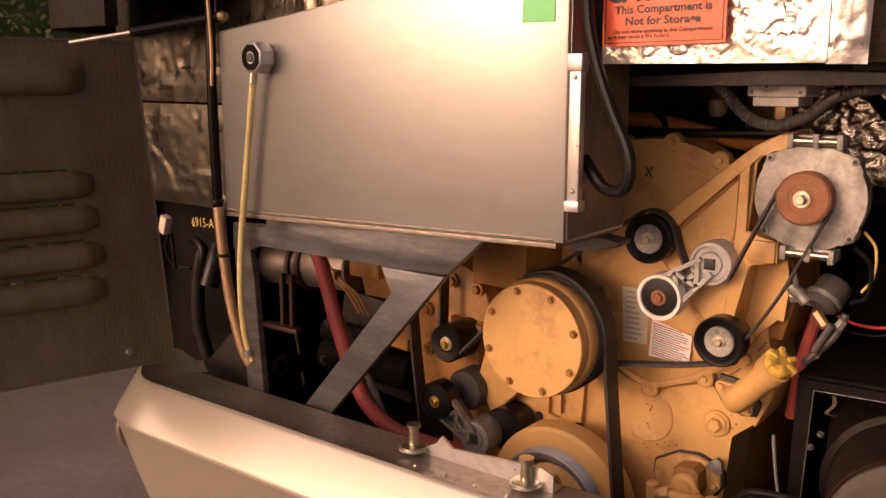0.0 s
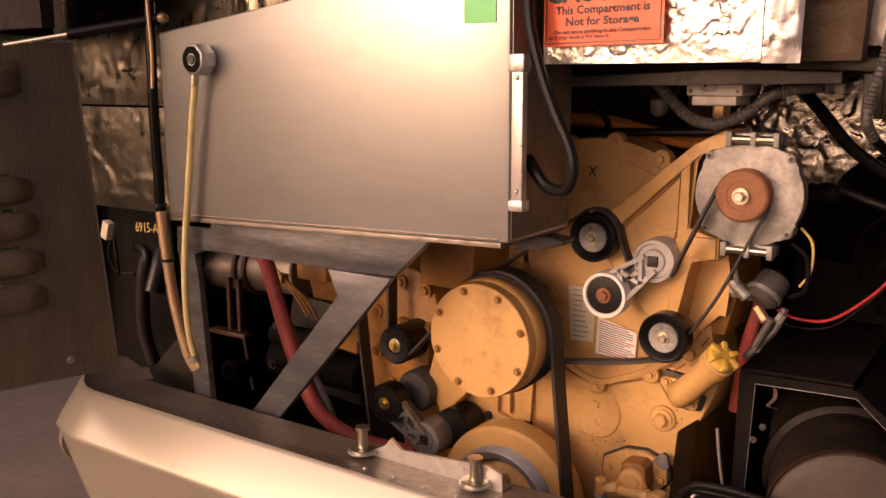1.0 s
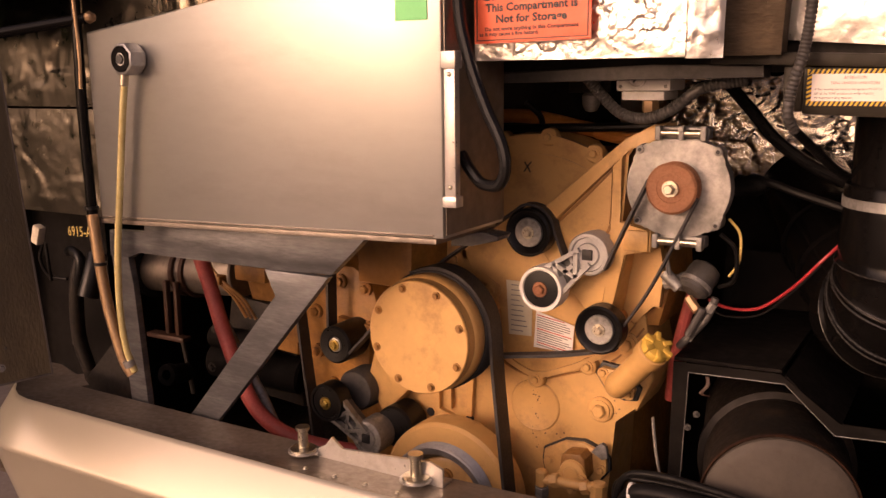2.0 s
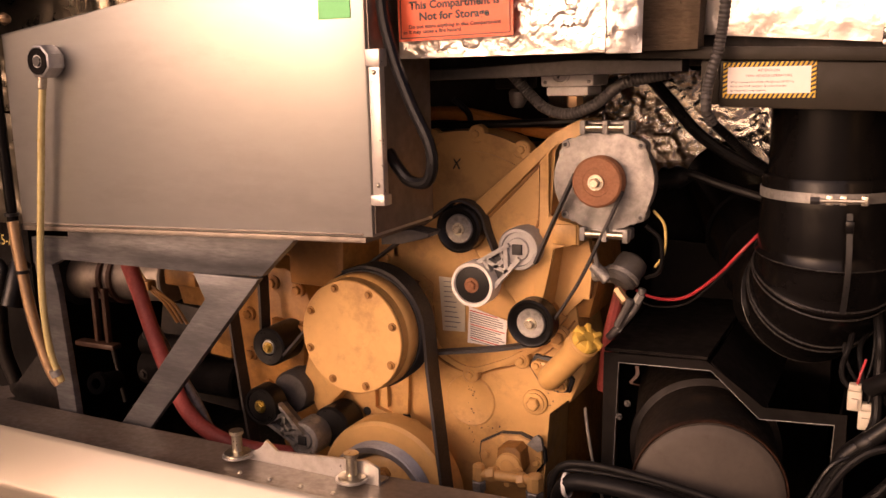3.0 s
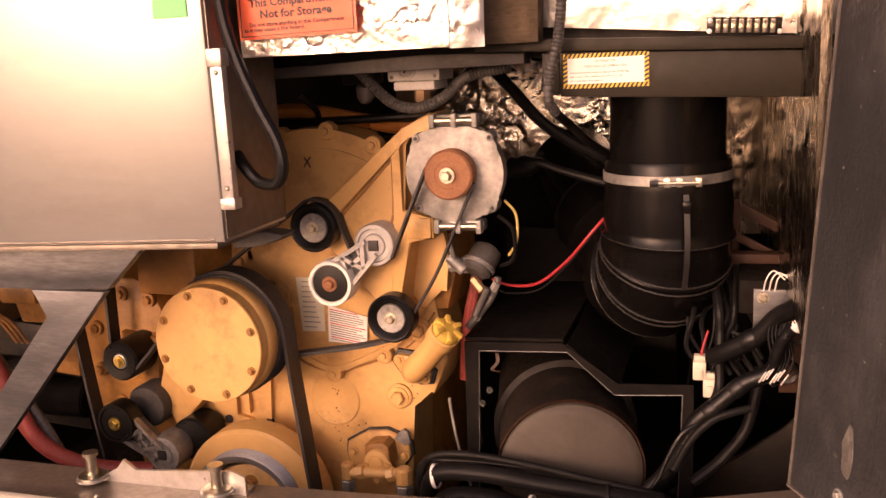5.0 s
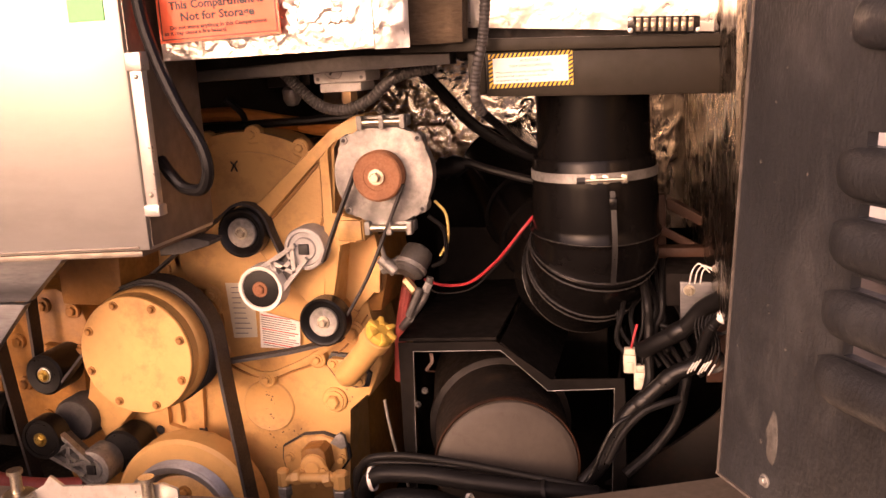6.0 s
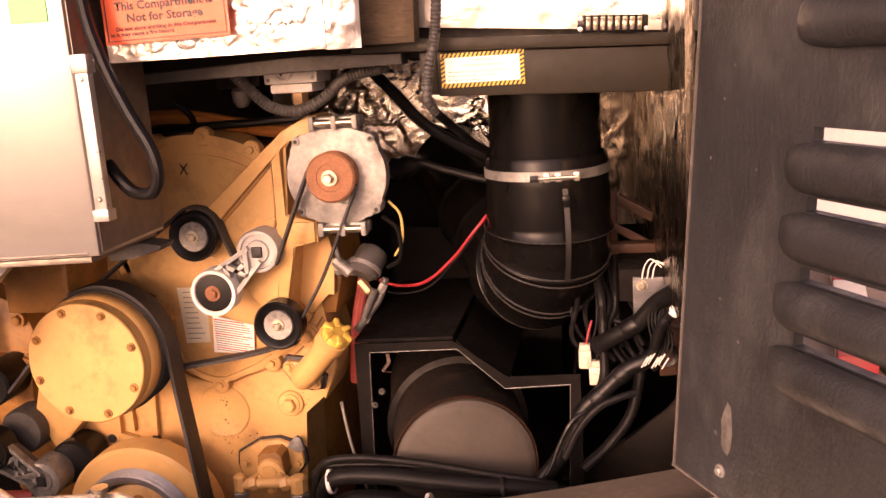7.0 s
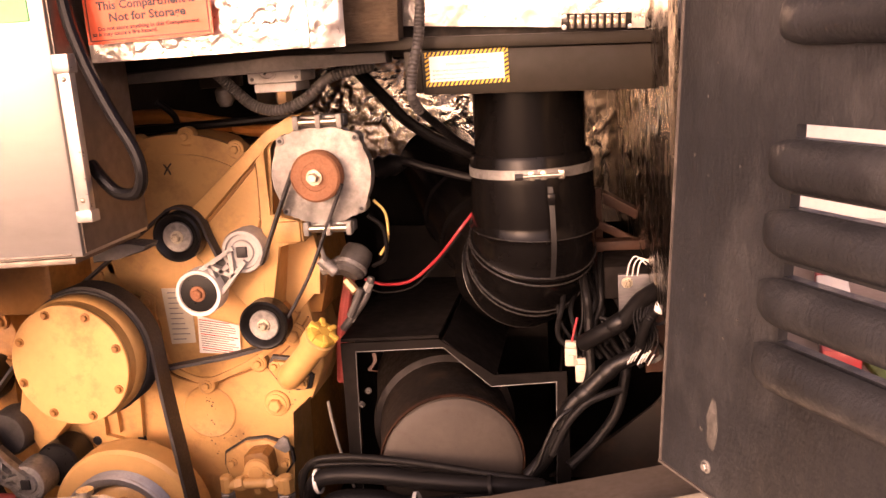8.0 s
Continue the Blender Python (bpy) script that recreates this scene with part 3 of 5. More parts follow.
part("hose", tube([(-1.183, 0.938, 1.392), (-1.193, 0.936, 1.33), (-1.215, 0.936, 1.20), (-1.235, 0.936, 1.08), (-1.242, 0.936, 0.98), (-1.240, 0.940, 0.90), (-1.232, 0.950, 0.845)], 0.0065, 12), SIGHT, sight)
part("hose_clip", rod((-1.240, 0.943, 0.868), (-1.237, 0.946, 0.856), 0.011, 14), ALU_OLD, sight)
drain = thing("drain_pipe", (-1.27, 0.95, 0.85), "bronze coloured drain pipe with black clips beside the tank", "pipe")
part("upper_sleeve", tube([(-1.318, 0.955, 1.54), (-1.325, 0.955, 1.35), (-1.322, 0.955, 1.13)], 0.010, 12), PLASTIC, drain, "black upper sleeve")
part("pipe", tube([(-1.310, 0.945, 1.145), (-1.300, 0.945, 1.05), (-1.285, 0.945, 0.96), (-1.262, 0.95, 0.87), (-1.245, 0.955, 0.835)], 0.0105, 12), COPPER, drain)
part("upper_pipe", tube([(-1.306, 0.94, 1.56), (-1.308, 0.945, 1.45), (-1.312, 0.945, 1.38)], 0.0032, 12), COPPER, drain)
for z, x in ((1.048, -1.3), (1.155, -1.311)):
    part("clip", lathe([(0.0105, 0), (0.0135, 0), (0.0135, 0.006), (0.0105, 0.006)], Matrix.Translation((x, 0.945, z)), 16), RUBBER, drain)

# ---- grey mounting frame ----
frame_thing = thing("mounting_frame", (-1.0, 1.0, 0.72), "brushed grey steel mounting frame with a diagonal brace", "frame")
part("top_rail", prism([(-1.342, 1.104), (-1.240, 1.107), (-1.240, 1.121), (-0.716, 1.137), (-0.790, 1.069), (-0.90, 1.066), (-1.262, 1.066), (-1.29, 1.052), (-1.345, 1.052)], 1.006, 1.022, 0.0015), GREY, frame_thing)
part("leg", prism([(-1.342, 1.053), (-1.292, 1.053), (-1.284, 1.00), (-1.264, 0.72), (-1.312, 0.712), (-1.332, 0.95)], 1.006, 1.020, 0.0015), GREY, frame_thing)
part("brace", prism([(-0.935, 1.0655), (-0.792, 1.0655), (-1.090, 0.735), (-1.180, 0.715), (-0.910, 1.02)], 1.001, 1.014, 0.0015), GREY, frame_thing, "diagonal brace with darker streaks")

# ---- engine ----
engine = thing("diesel_engine", (-0.62, 1.6, 0.38), "yellow painted diesel engine with a grimy cast front", "engine")
part("front_plate", prism([(-0.428, 0.45), (-0.414, 0.769), (-0.368, 0.792), (-0.338, 0.859), (-0.345, 0.905), (-0.356, 0.96), (-0.372, 1.10), (-0.43, 1.20), (-0.50, 1.27),
                           (-0.56, 1.29), (-0.65, 1.283), (-0.74, 1.22), (-0.80, 1.12), (-0.850, 1.02), (-0.880, 0.90), (-0.891, 0.716), (-0.87, 0.45)], 1.345, 1.47, 0.006), YELLOW, engine)
part("block", box(-1.10, -0.42, 1.47, 1.98, 0.45, 1.22, 0.02), YELLOW_GRIME_SHADE, engine, "grimy engine block")
arc_ = [(-0.566 + 0.236 * math.cos(radians(d)), 1.046 + 0.236 * math.sin(radians(d))) for d in range(-12, 193, 6)]
foot_ = [(-0.780, 1.000), (-0.720, 1.010), (-0.664, 1.009), (-0.650, 0.996), (-0.646, 0.960), (-0.646, 0.916), (-0.641, 0.885), (-0.612, 0.853), (-0.563, 0.836), (-0.516, 0.850), (-0.462, 0.876), (-0.415, 0.908), (-0.375, 0.962)]
cover = part("gear_cover", prism(arc_ + foot_, 1.3335, 1.346, 0.002), YELLOW, engine)
part("cover_rim", strap([(x, 1.335, z) for x, z in arc_[::3]], 0.018, 0.016), YELLOW, cover)
part("cover_rim", strap([(x, 1.335, z) for x, z in foot_[2:]], 0.016, 0.010), YELLOW, cover)
part("gasket_line", strap([(x + (0.016 if x > -0.5 else -0.016 if z > 0.85 else 0), 1.3435, z - 0.012) for x, z in foot_[2:]], 0.006, 0.003), YELLOW_GRIME_SHADE, cover, "grimy sealant line")
part("inner_rim", strap([(-0.566 + 0.206 * math.cos(radians(d)), 1.333, 1.046 + 0.206 * math.sin(radians(d))) for d in range(20, 150, 12)], 0.006, 0.005), YELLOW, cover)
lugs_ = [(-0.566 + 0.240 * math.cos(radians(d)), 1.046 + 0.240 * math.sin(radians(d))) for d in (38, 62, 84, 106, 130, 152)]
lugs_ += [(-0.655, 0.990), (-0.648, 0.880), (-0.563, 0.826), (-0.458, 0.868)]
for x, z in lugs_:
    part("lug", lathe([(0.017, 0), (0.0165, 0.017), (0.014, 0.019), (0, 0.019)], facing(x, 1.346, z), 18), YELLOW, cover)
    bolt(cover, x, 1.327, z, 0.0075, 0.007)
for turn, w in ((52, 0.026), (-58, 0.022)):
    bm = strap([(-0.011, 0, 0), (0.0, 0.001, 0), (w / 2, 0, 0)], 0.0024, 0.0008, (0, 1, 0), 4)
    bm.transform(facing(-0.583, 1.3303, 1.229, turn))
    part("chalk_mark", bm, INK, cover, "dark hand-drawn cross")
part("round_boss", lathe([(0.052, 0), (0.051, 0.002), (0.049, 0.003), (0.046, 0.002), (0, 0.002)], facing(-0.571, 1.3445, 0.768), 40), YELLOW, engine)
for (x0, z0), (x1, z1) in (((-0.76, 1.16), (-0.70, 1.00)), ((-0.72, 1.065), (-0.72, 1.00)), ((-0.74, 0.84), (-0.84, 0.76)), ((-0.785, 0.80), (-0.787, 0.722)), ((-0.787, 0.722), (-0.752, 0.712)), ((-0.758, 0.80), (-0.758, 0.730)), ((-0.705, 0.82), (-0.712, 0.722))):
    part("rib", strap([(x0, 1.340, z0), ((x0 + x1) / 2, 1.340, (z0 + z1) / 2), (x1, 1.340, z1)], 0.014, 0.011), YELLOW, engine)
for x, z, r in ((-0.436, 0.785, 0.013), (-0.829, 0.687, 0.010), (-0.699, 0.689, 0.011), (-0.388, 0.917, 0.012), (-0.745, 1.040, 0.012), (-0.806, 1.042, 0.012),
                (-0.646, 0.664, 0.010), (-0.83, 0.80, 0.010)):
    part("boss", lathe([(r * 1.9, 0), (r * 1.9, 0.006), (r * 1.7, 0.008), (0, 0.008)], facing(x, 1.346, z), 20), YELLOW, engine)
    bolt(engine, x, 1.338, z, r, r * 1.1)
# No holes are cut: black discs paint the shade inside them.
for x, z in ((-0.809, 0.710), (-0.715, 0.713)):
    part("hole", lathe([(0.009, 0), (0.009, 0.0012), (0, 0.0012)], facing(x, 1.3445, z), 16), INK, engine, "flat black disc standing for a shaded bolt hole")
# speckled flaking paint below the boss
for k in range(34):
    x, z = -0.569 + random.gauss(0, 0.005), 0.760 + random.uniform(-0.085, 0.040)
    if k % 3 == 0:
        x, z = random.choice((random.gauss(-0.530, 0.014), random.gauss(-0.405, 0.008))), random.gauss(0.716, 0.004)
        if x > -0.46:
            z = random.gauss(0.787, 0.012)
    r = random.uniform(0.0006, 0.0018)
    part("paint_chip", lathe([(r, 0), (r * 0.8, 0.0006), (0, 0.0007)], facing(x, 1.3424 if math.hypot(x + 0.571, z - 0.768) < 0.045 else 1.3448, z), 7), INK, engine)
part("step_plate", prism([(-0.853, 1.008), (-0.826, 1.060), (-0.722, 1.068), (-0.672, 1.030), (-0.664, 1.004), (-0.70, 0.985)], 1.3405, 1.346, 0.002), YELLOW, engine)
part("seam_line", strap([(-0.722, 1.3395, 1.066), (-0.721, 1.3395, 1.03), (-0.720, 1.3395, 0.99)], 0.003, 0.0015), YELLOW_GRIME_SHADE, engine)
# Darker paint here stands for the shade under the tank.
box_body = part("valve_cover_end", prism([(-0.885, 1.005), (-0.775, 1.003), (-0.760, 1.02), (-0.755, 1.135), (-0.885, 1.135)], 1.205, 1.46, 0.010), YELLOW_GRIME_SHADE, engine)
# Grime and painted-in shade together on the left housing.
pump_side = part("pump_housing", prism([(-1.145, 0.70), (-0.96, 0.70), (-0.93, 0.80), (-0.93, 0.90), (-0.955, 0.975), (-1.00, 1.00), (-1.09, 0.995), (-1.14, 0.90), (-1.16, 0.80)], 1.345, 1.50, 0.008), YELLOW_GRIME_SHADE, engine)
for x, z in ((-1.03, 0.965), (-0.965, 0.955), (-1.10, 0.89), (-1.10, 0.80), (-1.06, 0.73), (-0.96, 0.87)):
    part("boss", lathe([(0.016, 0), (0.016, 0.008), (0, 0.008)], facing(x, 1.347, z), 18), YELLOW_GRIME_SHADE, pump_side)
    bolt(pump_side, x, 1.339, z, 0.010, 0.010, YELLOW_GRIME_SHADE)
part("idler_mount", prism([(-1.04, 0.79), (-0.95, 0.78), (-0.945, 0.88), (-1.03, 0.89)], 1.325, 1.346, 0.004), YELLOW_GRIME_SHADE, engine)
part("side_casting", box(-1.16, -0.95, 1.50, 1.9, 0.50, 0.98, 0.02), YELLOW_GRIME_SHADE, engine)
part("plate_step", prism([(-0.90, 0.90), (-0.78, 0.86), (-0.80, 0.80), (-0.90, 0.70), (-0.935, 0.78)], 1.300, 1.345, 0.006), YELLOW, engine)

acc = thing("accessory_bracket", (-0.36, 1.28, 1.10), "yellow cast triangular bracket carrying the alternator", "bracket")
part("web", prism([(-0.374, 1.290), (-0.327, 1.314), (-0.312, 1.314), (-0.312, 1.290), (-0.366, 1.277), (-0.376, 1.262), (-0.384, 1.148), (-0.328, 1.141), (-0.328, 1.103), (-0.375, 1.099),
                   (-0.394, 0.984), (-0.418, 0.955), (-0.47, 1.02), (-0.545, 1.10), (-0.534, 1.148)], 1.279, 1.345, 0.004), YELLOW, acc)
part("outer_band", prism([(-0.536, 1.154), (-0.374, 1.291), (-0.327, 1.3145), (-0.311, 1.3145), (-0.311, 1.290), (-0.366, 1.2765), (-0.378, 1.262), (-0.508, 1.136)], 1.268, 1.280, 0.003), YELLOW, acc)
part("side_band", prism([(-0.398, 1.243), (-0.377, 1.264), (-0.3835, 1.148), (-0.327, 1.1415), (-0.327, 1.1025), (-0.374, 1.0985), (-0.393, 0.984), (-0.413, 0.990), (-0.395, 1.10)], 1.268, 1.280, 0.003), YELLOW, acc)
part("groove_edge", strap([(-0.512, 1.278, 1.128), (-0.455, 1.278, 1.182), (-0.405, 1.278, 1.232), (-0.399, 1.278, 1.235), (-0.398, 1.278, 1.22), (-0.402, 1.278, 1.142), (-0.420, 1.278, 1.112)], 0.004, 0.004), YELLOW_GRIME_SHADE, acc)
part("inner_rib", strap([(-0.456, 1.277, 1.123), (-0.43, 1.277, 1.134), (-0.402, 1.277, 1.146)], 0.006, 0.005), YELLOW, acc)
part("foot", box(-0.374, -0.330, 1.262, 1.345, 1.1045, 1.1395, 0.003), YELLOW, acc)
part("side_casting", prism([(-0.402, 1.098), (-0.325, 1.098), (-0.318, 1.02), (-0.335, 0.955), (-0.405, 0.950)], 1.352, 1.50, 0.006), YELLOW_GRIME_SHADE, acc, "grimy casting below the bracket")
part("side_boss", lathe([(0.030, 0), (0.029, 0.008), (0.020, 0.010), (0.018, 0.004), (0, 0.004)], facing(-0.372, 1.352, 1.040) @ Matrix.Diagonal((0.7, 1, 1, 1)), 24), YELLOW_GRIME_SHADE, acc)

# ---- fan drive hub, crank pulley ----
def ring_profile(r, h0, h1, ribs, deep):
    """Grooved rim from height h0 to h1."""
    out, n = [], ribs * 2
    for k in range(n + 1):
        out.append((r - (deep if k % 2 else 0), h0 + (h1 - h0) * k / n))
    return out


hub = thing("fan_drive_hub", (-0.708, 1.24, 0.936), "round yellow fan drive hub with a bolted front plate", "hub")
part("pulley_rim", lathe([(0, 0), (0.111, 0)] + ring_profile(0.113, 0.002, 0.046, 7, 0.004) + [(0.111, 0.048), (0.104, 0.048)], facing(-0.708, 1.245, 0.936), 64), BELT, hub, "dark grooved pulley rim")
part("drum", lathe([(0.107, 0), (0.109, 0.004), (0.109, 0.024), (0.107, 0.030), (0.1045, 0.032), (0.104, 0.050)], facing(-0.708, 1.198, 0.936), 64), YELLOW, hub)
plate = part("front_disc", lathe([(0.102, 0), (0.104, 0.002), (0.104, 0.006), (0.1025, 0.008), (0, 0.009)], facing(-0.708, 1.149, 0.936), 64), YELLOW, hub)
for k in range(8):
    a = radians(18 + 45 * k)
    x, z = -0.708 + 0.092 * math.cos(a), 0.936 + 0.092 * math.sin(a)
    bolt(plate, x, 1.1405, z, 0.0052, 0.006, YELLOW_GRIME_SHADE)
part("shaft", lathe([(0.07, -0.09), (0.07, 0)], facing(-0.708, 1.265, 0.936), 32), YELLOW_GRIME_SHADE, hub)

crank = thing("crank_pulley", (-0.703, 1.24, 0.590), "yellow crankshaft damper with a bright grooved steel pulley", "pulley")
cm = facing(-0.703, 1.25, 0.598)
part("damper", lathe([(0.098, 0.024), (0.138, 0.022), (0.1445, 0.016), (0.1455, 0.010), (0.1455, -0.030), (0.138, -0.036), (0, -0.036)], cm, 72), YELLOW, crank)
part("pulley", lathe([(0.098, 0.022)] + ring_profile(0.110, 0.026, 0.050, 4, 0.003) + [(0.110, 0.052), (0.107, 0.055), (0.095, 0.052), (0.091, 0.046), (0.089, 0.026), (0.06, 0.024)], cm, 72), ALU, crank, "bright worn steel pulley")
part("hub_disc", lathe([(0, 0.034), (0.074, 0.034), (0.080, 0.030), (0.082, 0.020)], cm, 48), YELLOW, crank)
for k in range(6):
    a = radians(20 + 60 * k)
    bolt(crank, -0.703 + 0.05 * math.cos(a), 1.216, 0.598 + 0.05 * math.sin(a), 0.009, 0.010, YELLOW_GRIME_SHADE)

# ---- idlers and tensioners ----
def idler(x, y, z, name, label):
    t = thing(name, (x, y, z), label, "pulley", "belt idlers")
    part("rim", lathe([(0.026, 0.024), (0.030, 0.026), (0.034, 0.032), (0.039, 0.034), (0.0425, 0.031), (0.0425, 0.002), (0.040, 0)], facing(x, y, z), 44), RUBBER, t, "black rim")
    part("centre", lathe([(0.0265, 0.018), (0.0255, 0.029), (0.024, 0.030), (0.012, 0.029), (0, 0.029)], facing(x, y, z), 32), ALU_OLD, t, "bare metal centre")
    bm = bolt_mesh(0.0075, 0.010)
    bm.transform(facing(x, y - 0.029, z, 15))
    part("bolt", bm, ZINC, t)
    part("spacer", lathe([(0.02, -0.07), (0.02, 0.0)], facing(x, y, z), 20), YELLOW_GRIME_SHADE, t)
    return t


first = idler(-0.538, 1.270, 1.125, "idler_pulley", "black ribbed belt idler with a bare metal centre and bolt")
copy_thing(first, pose(-0.404, 1.270, 0.967))


def tensioner(px_, pz_, bx, bz, y, size, face, disc, arm, boltmat, label):
    """A sprung belt tensioner: pulley at (px_, pz_), spring drum at (bx, bz)."""
    t = thing("belt_tensioner", (bx, y + 0.06, bz), label, "tensioner", "belt tensioners")
    part("drum", lathe([(size, -0.045), (size, 0.004), (size * 0.95, 0.008), (size * 0.80, 0.009), (size * 0.76, 0.005), (size * 0.55, 0.005), (size * 0.5, 0.009), (0, 0.009)], facing(bx, y + 0.01, bz), 40), arm, t)
    d = Vector((px_ - bx, 0, pz_ - bz))
    ln = d.length
    d.normalize()
    s = Vector((d.z, 0, -d.x))
    a, c = Vector((bx, y, bz)), Vector((px_, y, pz_))
    def pt(f, w):
        q = a + d * (ln * f) + s * w
        return (q.x, q.z)
    # Solid plate; its dark grey paints the shade between the webs.
    part("arm", prism([pt(0.02, size * 0.42), pt(1, size * 0.86), pt(1.0, -size * 0.86), pt(0.02, -size * 0.42)], y + 0.010, y + 0.022, 0.002), DARKGREY, t, "dark plate, its colour standing for shaded hollows between the webs")
    for f0, w0, f1, w1 in ((0.05, 0.40, 0.98, 0.80), (0.05, -0.40, 0.98, -0.80), (0.12, 0.40, 0.38, -0.50), (0.38, -0.50, 0.56, 0.58), (0.56, 0.58, 0.74, -0.66), (0.30, 0.0, 0.52, 0.0)):
        p0, p1 = pt(f0, w0 * size), pt(f1, w1 * size)
        part("arm_rib", strap([(p0[0], y, p0[1]), ((p0[0] + p1[0]) / 2, y, (p0[1] + p1[1]) / 2), (p1[0], y, p1[1])], 0.014, 0.0075), arm, t)
    # Socket isn't recessed; black stands for the shade inside it.
    part("square_drive", box(bx - 0.009, bx + 0.009, y - 0.003, y + 0.004, bz - 0.009, bz + 0.009, 0.001), INK, t, "raised black square standing for the shaded drive socket")
    r = size * 1.08
    pul = part("pulley", lathe([(r * 0.80, 0.020), (r * 0.84, 0.024), (r * 0.98, 0.024), (r, 0.020), (r, -0.012), (r * 0.9, -0.014)], facing(px_, y + 0.01, pz_), 44), face, t)
    part("dust_cover", lathe([(r * 0.82, 0.018), (r * 0.80, 0.022), (r * 0.35, 0.024), (0, 0.024)], facing(px_, y + 0.01, pz_), 36), disc, pul, "black dust cover")
    bm = bolt_mesh(0.009, 0.008)
    bm.transform(facing(px_, y - 0.014, pz_, 20))
    part("bolt", bm, boltmat, pul)
    return t


tensioner(-0.505, 1.031, -0.425, 1.0965, 1.235, 0.0372, PAPER, RUBBER, CASTGREY, RUST, "cast aluminium belt tensioner with a pale rimmed pulley and triangular webs")
tensioner(-0.979, 0.741, -0.890, 0.677, 1.225, 0.037, RUBBER, RUBBER, ALU_OLD, BRASS, "grimy cast belt tensioner with a black pulley cover")
low = thing("idler_pulley", (-0.987, 1.26, 0.851), "deep black belt roller with a yellow zinc bolt", "pulley", "belt idlers")
part("roller", lathe([(0, 0.004), (0.016, 0.004), (0.018, 0.010), (0.036, 0.012), (0.040, 0.008), (0.040, -0.075), (0.036, -0.08)], facing(-0.987, 1.268, 0.851), 44), RUBBER, low)
part("bearing", lathe([(0.015, 0.003), (0.015, 0.010), (0.010, 0.011), (0, 0.011)], facing(-0.987, 1.268, 0.851), 24), ALU, low)
bm = bolt_mesh(0.008, 0.009)
bm.transform(facing(-0.987, 1.257, 0.851, 10))
part("bolt", bm, BRASS, low)
drum_back = single("spring_drum", lathe([(0, 0.07), (0.040, 0.07), (0.044, 0.064), (0.044, 0), (0.04, -0.004)], facing(-0.952, 1.345, 0.752), 36), DARKGREY, "grimy round spring drum behind the lower tensioner", "drum")
single("belt_roller", lathe([(0, 0.06), (0.040, 0.06), (0.044, 0.055), (0.044, 0), (0.04, -0.004)], facing(-0.856, 1.335, 0.690), 36), RUBBER, "black roller at the lower belt", "pulley")

# ---- belts ----
def belt(name, pts, wide, thick, label, steps=6):
    return single(name, strap(pts, wide, thick, (0, 1, 0), steps), BELT, label, "belt", "drive belts")


belt("fan_belt", [(-0.76, 1.221, 1.038), (-0.708, 1.221, 1.052), (-0.660, 1.221, 1.042), (-0.622, 1.221, 1.013), (-0.599, 1.221, 0.975), (-0.592, 1.221, 0.935), (-0.587, 1.221, 0.86), (-0.575, 1.221, 0.74), (-0.561, 1.221, 0.60), (-0.556, 1.221, 0.5)], 0.042, 0.006, "wide black ribbed belt from hub to crank pulley")
belt("drive_belt", [(-0.735, 1.262, 1.045), (-0.65, 1.262, 1.105), (-0.575, 1.262, 1.156), (-0.55, 1.262, 1.172), (-0.52, 1.262, 1.168), (-0.500, 1.262, 1.15), (-0.490, 1.262, 1.12), (-0.470, 1.250, 1.085)], 0.024, 0.0045, "narrow black belt over the upper idler")
belt("drive_belt", [(-0.388, 1.225, 1.078), (-0.373, 1.222, 1.11), (-0.345, 1.218, 1.17), (-0.315, 1.215, 1.232)], 0.016, 0.004, "narrow black belt from tensioner to alternator")
belt("drive_belt", [(-0.238, 1.215, 1.205), (-0.270, 1.225, 1.14), (-0.316, 1.24, 1.05), (-0.365, 1.255, 0.975)], 0.012, 0.004, "narrow black belt from alternator to idler")
belt("drive_belt", [(-0.380, 1.262, 0.932), (-0.415, 1.262, 0.923), (-0.48, 1.262, 0.907), (-0.60, 1.262, 0.886), (-0.69, 1.262, 0.864)], 0.024, 0.006, "narrow black belt below the labels")
belt("drive_belt", [(-1.022, 1.30, 1.05), (-1.024, 1.30, 0.96), (-1.026, 1.30, 0.855)], 0.030, 0.006, "black belt running up from the deep roller")
belt("drive_belt", [(-1.115, 1.30, 0.95), (-1.105, 1.30, 0.85), (-1.090, 1.30, 0.72), (-1.070, 1.30, 0.58)], 0.032, 0.006, "black belt down past the brace")
belt("drive_belt", [(-0.951, 1.27, 0.838), (-0.92, 1.27, 0.87), (-0.875, 1.27, 0.915), (-0.83, 1.262, 0.94)], 0.026, 0.005, "black belt from roller to hub")

# ---- alternator ----
alt = thing("alternator", (-0.275, 1.30, 1.220), "dusty grey cast alternator with a rust-red pulley", "alternator")
AX, AZ = -0.2765, 1.2185
face_ = []
for d in range(0, 360, 4):
    a = radians(d)
    near_lug = min(abs((d - q + 180) % 360 - 180) for q in (43, 137, 222, 318))
    r = 0.0825 + 0.0085 * max(0.0, 1 - (near_lug / 8) ** 4)
    face_.append((AX + r * math.cos(a), AZ + max(-0.0775, min(0.0755, r * math.sin(a)))))
part("end_frame", prism(face_, 1.236, 1.262, 0.003), DUSTY_ALU, alt, "pale dusty cast face")
part("body", lathe([(0.060, 0), (0.060, -0.02), (0.045, -0.03), (0.045, -0.09), (0, -0.09)], facing(AX, 1.2625, AZ), 56), DARKGREY, alt, "darker body")
